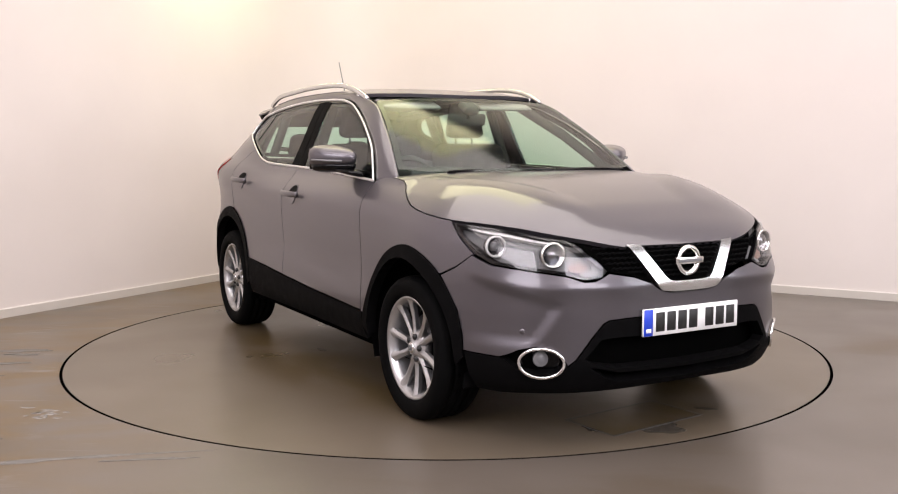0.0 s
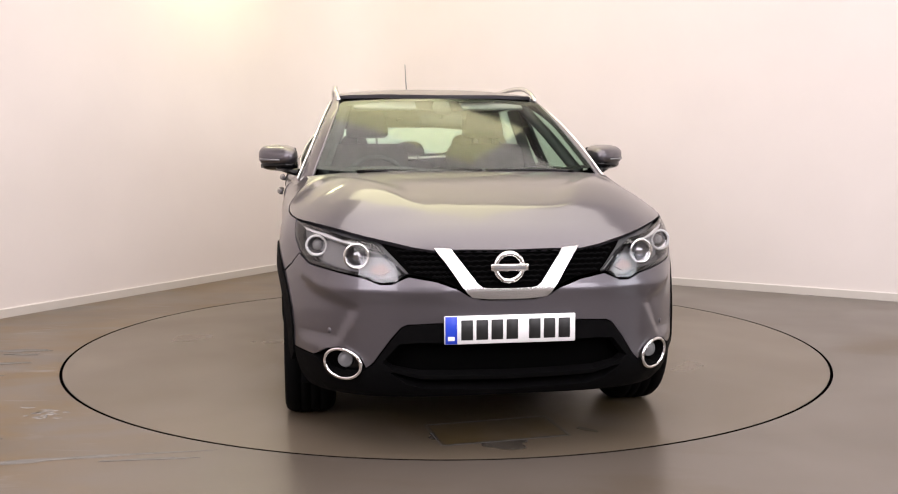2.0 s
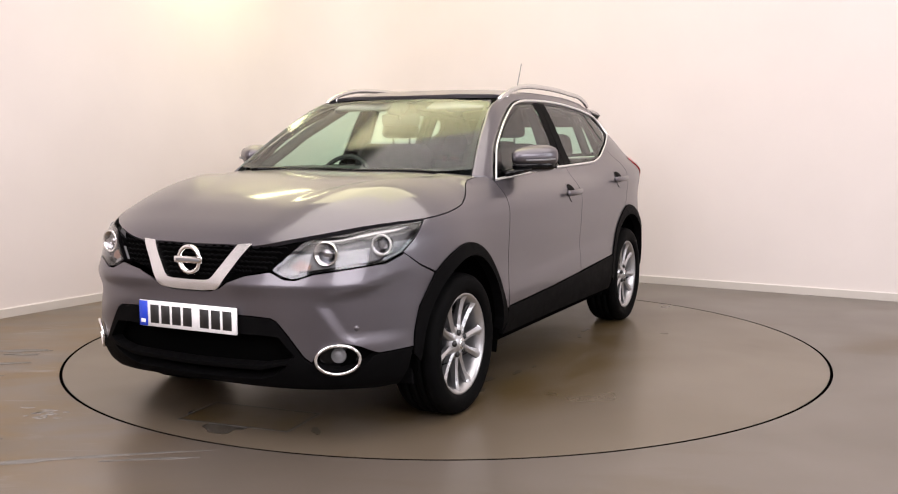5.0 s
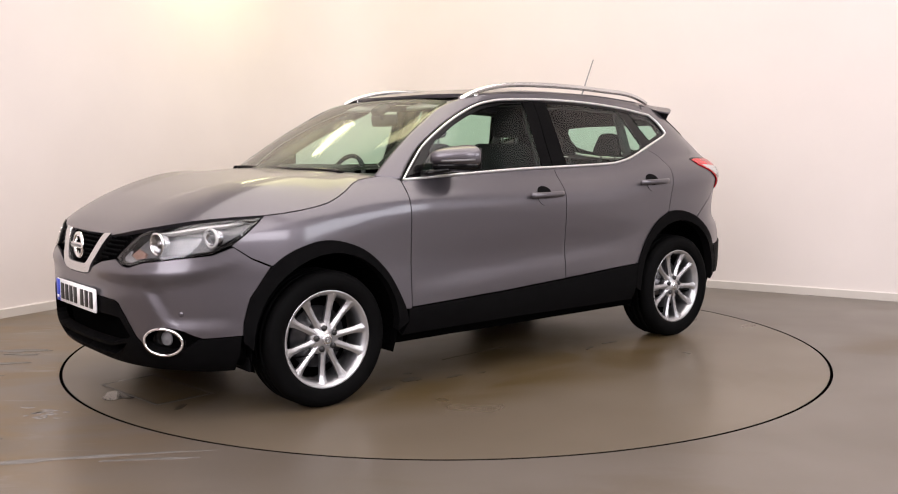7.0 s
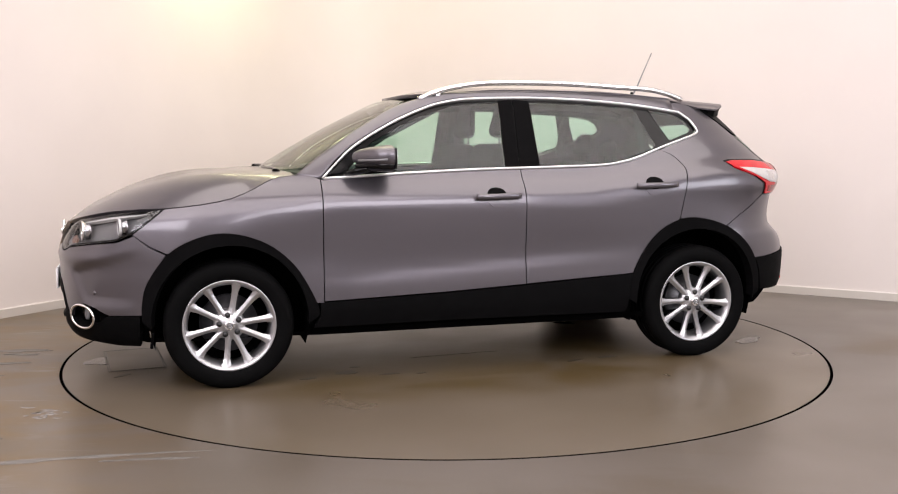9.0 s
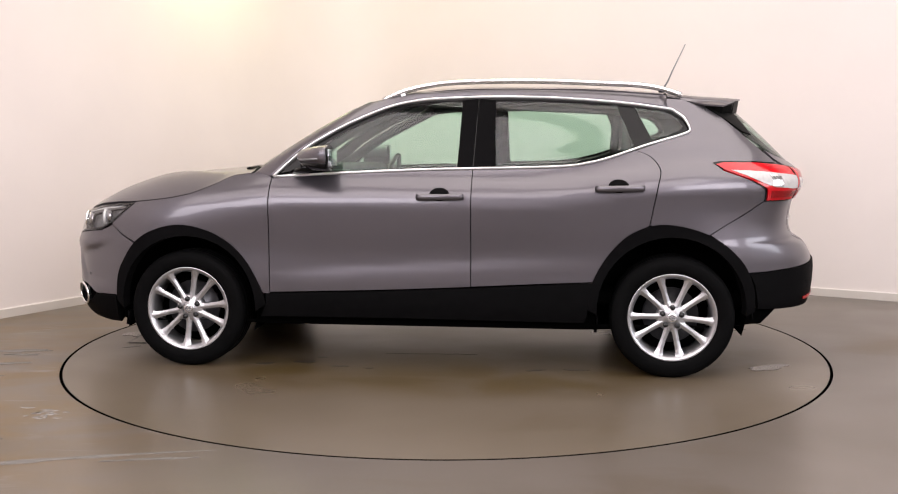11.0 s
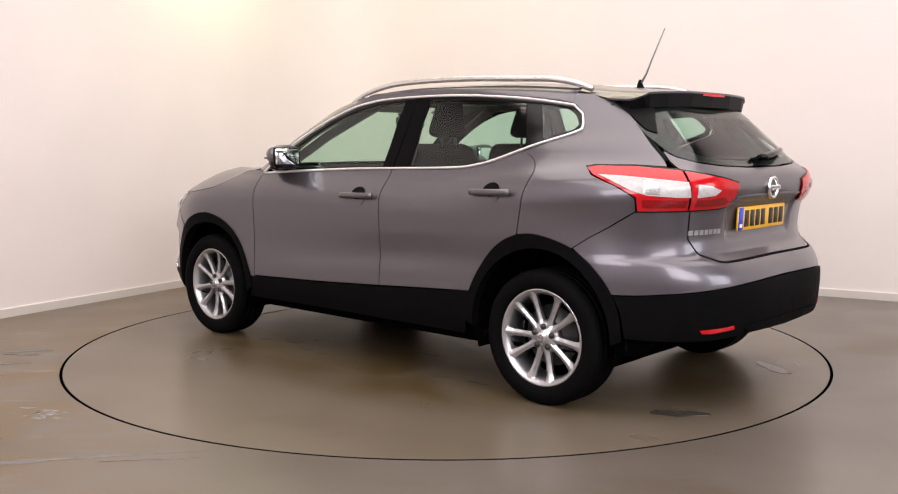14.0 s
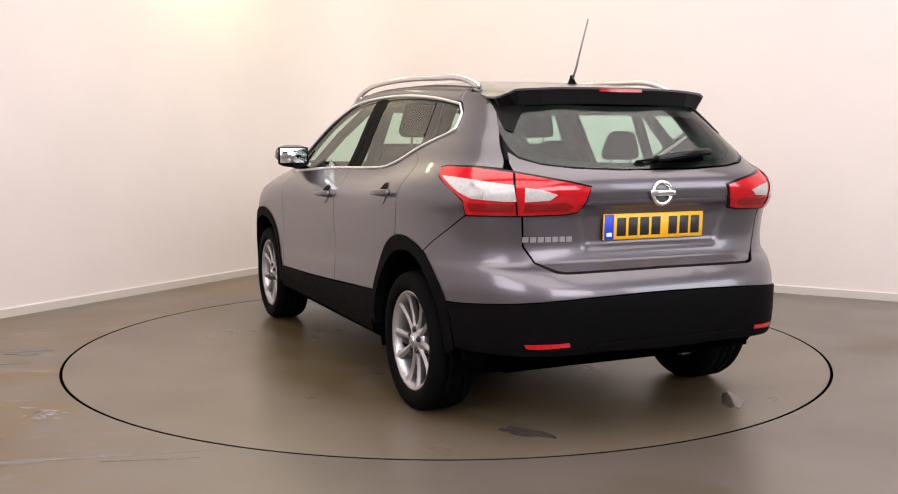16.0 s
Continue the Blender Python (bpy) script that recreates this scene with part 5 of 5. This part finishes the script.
    for fx, fy, fz in ((0.15, 0.572, 1.508),):
        pair_bm("rail_foot", lambda: rbox(0.035, 0.02, 0.045, 0.006, 1, pose(fx, fy, fz - 0.012)), SATIN, "silver rail foot", rails)
    # aerial
    mast = part("aerial", tube([(-1.325, 0, 1.545), (-1.36, 0, 1.60), (-1.385, 0, 1.66), (-1.46, 0, 1.822)], lambda t: 0.0065 - 0.003 * t, None, 8), LAMP_GREY, car, "thin roof aerial")
    part("aerial_foot", lathe([(0, 0.05), (0.008, 0.048), (0.012, 0.03), (0.020, 0.012), (0.034, 0.0), (0, -0.005)], 20, pose(-1.322, 0, 1.519, 90 - 0, 0, 0) ), BLACK_PLASTIC, mast, "black aerial foot")
    # wipers
    for pts in ([(1.02, 0.50, 1.098), (0.985, 0.35, 1.100), (1.005, 0.10, 1.101), (1.02, -0.10, 1.098)], [(1.00, -0.56, 1.092), (1.0, -0.45, 1.098), (1.02, -0.25, 1.098), (1.03, -0.12, 1.096)]):
        pts = [(x + 0.045, -y, z + 0.004) for x, y, z in pts]
        w = part("wiper", tube(spline(pts, 6), 0.010, 0.008, 8), GLOSS_BLACK, car, "black windscreen wiper")
        part("pivot", lathe([(0, 0.02), (0.018, 0.016), (0.022, 0.0), (0, 0.0)], 16, Matrix.Translation(pts[0]) @ pose(0, 0, -0.012, 90)), BLACK_PLASTIC, w)
    arm = [on_rear(at_y(True, (y, z))[0][0], z, o) for y, z, o in ((-0.02, 1.168, 0.03), (-0.12, 1.182, 0.042), (-0.24, 1.194, 0.036), (-0.33, 1.200, 0.022))]
    wip = part("rear_wiper", tube(spline(arm, 6), lambda t: 0.030 - 0.016 * t, 0.016, 10), GLOSS_BLACK, car, "black rear wiper")
    part("blade", tube([on_rear(at_y(True, (y, z))[0][0], z, 0.012) for y, z in ((0.08, 1.160), (-0.10, 1.170), (-0.33, 1.190))], 0.007, 0.006, 6), BLACK_PLASTIC, wip)
    part("washer", rbox(0.03, 0.05, 0.03, 0.01, 2, pose(-1.70, -0.02, 1.42)), BLACK_PLASTIC, wip)


build_fittings()


# ---- inside the car ----
def build_inside():
    part("cabin_floor", rbox(2.6, 1.46, 0.08, 0.02, 1, pose(-0.45, 0, 0.40)), DARK, car)
    dash = join(rbox(0.50, 1.44, 0.30, 0.08, 3, pose(0.80, 0, 0.92)), rbox(0.34, 0.42, 0.10, 0.04, 3, pose(0.62, -0.37, 1.06)), rbox(0.30, 0.36, 0.30, 0.05, 2, pose(0.55, 0, 0.82)))
    part("dashboard", dash, TRIM, car, "dark soft dashboard")
    wheel_pts = [(0.40 - 0.06 * math.sin(math.tau * k / 36), -0.37 + 0.185 * math.cos(math.tau * k / 36), 0.985 + 0.175 * math.sin(math.tau * k / 36)) for k in range(36)]
    sw = part("steering_wheel", tube([(x + 0.0, y, z) for x, y, z in wheel_pts], 0.014, None, 8, (1, 0, 0.3), closed=True), TRIM, car, "black steering wheel")
    part("wheel_boss", join(rbox(0.06, 0.14, 0.12, 0.03, 2, pose(0.42, -0.37, 0.98)), rbox(0.02, 0.32, 0.035, 0.008, 1, pose(0.41, -0.37, 0.985)), rbox(0.16, 0.05, 0.05, 0.01, 1, pose(0.50, -0.37, 0.96))), TRIM, sw)

    def seat(x, y, w, tall, head):
        s = part("seat", rbox(0.52, w, 0.20, 0.06, 3, pose(x + 0.16, y, 0.60, 0, -6)), SEAT, car, "dark cloth seat with a headrest")
        part("backrest", rbox(0.17, w, tall, 0.06, 3, pose(x - 0.17, y, 0.66 + tall / 2, 0, -14), taper=0.9), SEAT, s)
        top = 0.66 + tall
        hx = x - 0.17 - 0.25 * tall / 2 - 0.04
        part("headrest", rbox(0.10, 0.28 if head > 0.2 else 0.24, head, 0.045, 3, pose(hx, y, top + head / 2 + 0.030, 0, -8), taper=0.66), SEAT, s)
        for d in (-0.06, 0.06):
            part("post", tube([(hx, y + d, top - 0.03), (hx, y + d, top + 0.06)], 0.007, None, 8), STEEL, s)
    seat(-0.02, 0.37, 0.54, 0.58, 0.23)
    seat(-0.02, -0.37, 0.54, 0.58, 0.23)
    for y in (0.40, 0.0, -0.40):
        seat(-0.90, y, 0.42 if y else 0.36, 0.46, 0.15 if y else 0.10)
    part("parcel_shelf", rbox(0.55, 1.20, 0.03, 0.01, 1, pose(-1.60, 0, 1.04)), TRIM, car)
    part("load_bay", rbox(0.60, 1.20, 0.5, 0.03, 1, pose(-1.55, 0, 0.72)), DARK, car)
    pair_bm("door_lining", lambda: rbox(1.55, 0.05, 0.52, 0.02, 1, pose(0.02, 0.79, 0.78)), TRIM)
    part("interior_mirror", rbox(0.03, 0.25, 0.07, 0.018, 2, pose(0.36, 0, 1.370, 0, 10)), TRIM, car, "dark rear-view mirror")
    part("mirror_stem", join(rbox(0.10, 0.10, 0.05, 0.02, 2, pose(0.385, 0, 1.435, 0, 28)), tube([(0.37, 0, 1.375), (0.385, 0, 1.43)], 0.012, None, 8)), TRIM, car)
    pair_bm("sun_visor", lambda: rbox(0.14, 0.36, 0.02, 0.008, 1, pose(0.24, 0.31, 1.455, 0, 18)), LINING)
    pair_bm("inner_pillar", lambda: join(
        tube([(0.80, 0.68, 1.08), (0.47, 0.595, 1.285), (0.12, 0.52, 1.455)], 0.028, 0.03, 8), tube([(-0.27, 0.68, 1.08), (-0.27, 0.55, 1.45)], 0.035, 0.025, 8, (1, 0, 0)),
        tube([(-1.08, 0.64, 1.16), (-1.09, 0.535, 1.42)], 0.03, 0.025, 8, (1, 0, 0)), tube([(-1.75, 0.54, 1.16), (-1.50, 0.50, 1.41)], 0.06, 0.03, 8, (1, 0, 0)),
        tube([(0.12, 0.52, 1.460), (-0.5, 0.525, 1.47), (-1.1, 0.51, 1.44), (-1.45, 0.48, 1.41)], 0.028, 0.02, 8)), TRIM, "grey inner pillar trim")


build_inside()


# ---- marks on the turntable and floor ----
def build_marks():
    rnd = random.Random(5)

    def puddle(cx, cy, rx, ry, turn, parent, mat, label, z=0.0018, rough=0.25, n=26):
        ph = [rnd.uniform(0, math.tau) for _ in range(4)]
        pts = []
        for k in range(n * 2):
            a = math.tau * k / (n * 2)
            r = 1 + rough * (0.5 * math.sin(2 * a + ph[0]) + 0.35 * math.sin(3 * a + ph[1]) + 0.3 * math.sin(5 * a + ph[2]) + 0.2 * math.sin(9 * a + ph[3]))
            pts.append((rx * r * math.cos(a), ry * r * math.sin(a)))
        bm = bmesh.new()
        rim = [bm.verts.new((x, y, -z * 0.8)) for x, y in pts]
        top = [bm.verts.new((x * 0.97, y * 0.97, 0)) for x, y in pts]
        for k in range(len(pts)):
            j = (k + 1) % len(pts)
            bm.faces.new((rim[k], rim[j], top[j], top[k]))
        bm.faces.new(top)
        bmesh.ops.recalc_face_normals(bm, faces=bm.faces)
        return part("water_patch", bm, mat, parent, label, pose(cx, cy, z, 0, 0, turn), smooth=False)
    for cx, cy, rx, ry, turn in ((2.00, -0.08, 0.13, 0.10, 60), (1.86, -0.22, 0.10, 0.14, 20), (-1.85, 0.46, 0.14, 0.05, 30), (-1.8, -0.70, 0.15, 0.05, -30)):
        puddle(cx, cy, rx, ry, turn, turntable, WET, "thin film of drained water")
    for cx, cy, rx, ry, turn in ((0.95, 0.67, 0.045, 0.022, 10), (0.74, 0.60, 0.07, 0.035, 0), (0.67, 0.48, 0.03, 0.014, 0), (0.52, 0.69, 0.05, 0.018, 0), (-0.79, 0.64, 0.06, 0.018, 0), (-0.57, 0.67, 0.05, 0.016, 20), (0.35, 0.72, 0.03, 0.012, 0), (1.90, 0.32, 0.05, 0.02, 40), (-0.2, -0.75, 0.05, 0.02, 0)):
        ob = puddle(cx, cy, rx, ry, turn, turntable, STAIN, "small dark oil stain", 0.0012)
        ob.name = "oil_stain"
    # a square hatch let into the turntable, with a worn bright edge
    hatch = part("hatch", rbox(0.285, 0.545, 0.002, 0.0005, 1), TABLE, turntable, "square flush hatch with a dark joint", pose(1.855, -0.07, 0.0016, 0, 0, 6), smooth=False)
    for nm, mat, grow, wd, zz in (("joint", STAIN, 0.0, 0.007, 0.0022), ("worn_edge", SCUFF, 0.010, 0.006, 0.002)):
        hx, hy = 0.1425 + grow, 0.2725 + grow
        for dx, dy, lx, ly in ((0, hy, 2 * hx, wd), (0, -hy, 2 * hx, wd), (hx, 0, wd, 2 * hy), (-hx, 0, wd, 2 * hy)):
            part(nm, rbox(lx, ly, 0.001, 0.0002, 1, pose(dx, dy, zz - 0.0012)), mat, hatch, smooth=False)
    crack = [(0.32 - 0.06 * k, 0.345 - 0.004 * k + rnd.uniform(-0.006, 0.006), 0.0006) for k in range(10)]
    part("crack", tube(crack, 0.003, 0.0012, 5), STAIN, turntable, "fine dark crack")
    ground = bpy.data.objects["floor"]
    for k in range(16):
        x, y = -1.857 + rnd.gauss(0, 0.055), -1.555 + rnd.gauss(0, 0.04)
        puddle(x, y, rnd.uniform(0.008, 0.028), rnd.uniform(0.005, 0.014), rnd.uniform(-30, 30), ground, CHIP, "", 0.0012, 0.5, 8).name = "paint_chip"
    for k, (cx, cy, rx, ry, turn) in enumerate(((-1.42, -2.19, 0.36, 0.016, 10), (-1.66, -2.25, 0.30, 0.020, 14), (-1.18, -2.22, 0.20, 0.010, 8), (-2.62, -0.86, 0.20, 0.03, 5), (-2.62, -0.22, 0.22, 0.04, 0), (-2.50, -0.55, 0.14, 0.02, 10), (-2.50, -0.32, 0.10, 0.015, 0))):
        puddle(cx, cy, rx, ry, turn, ground, SCUFF, "", 0.0010 + 0.0004 * k, 0.45).name = "scuff"
    for cx, cy, rx, ry in ((-1.98, -2.10, 0.022, 0.005), (-1.88, -1.95, 0.012, 0.006)):
        puddle(cx, cy, rx, ry, 0, ground, STAIN, "", 0.0012, 0.4, 8).name = "oil_stain"


build_marks()


def motions():
    rows_t, rows_c = [], []
    for t, a in TURN:
        c, s = math.cos(radians(a)), math.sin(radians(a))
        rows_t.append((t, pose(0, 0, 0, 0, 0, a)))
        rows_c.append((t, pose(c * CAR_OFFSET[0] - s * CAR_OFFSET[1], s * CAR_OFFSET[0] + c * CAR_OFFSET[1], 0, 0, 0, a)))
    walk(turntable, rows_t)
    walk(car, rows_c)


motions()
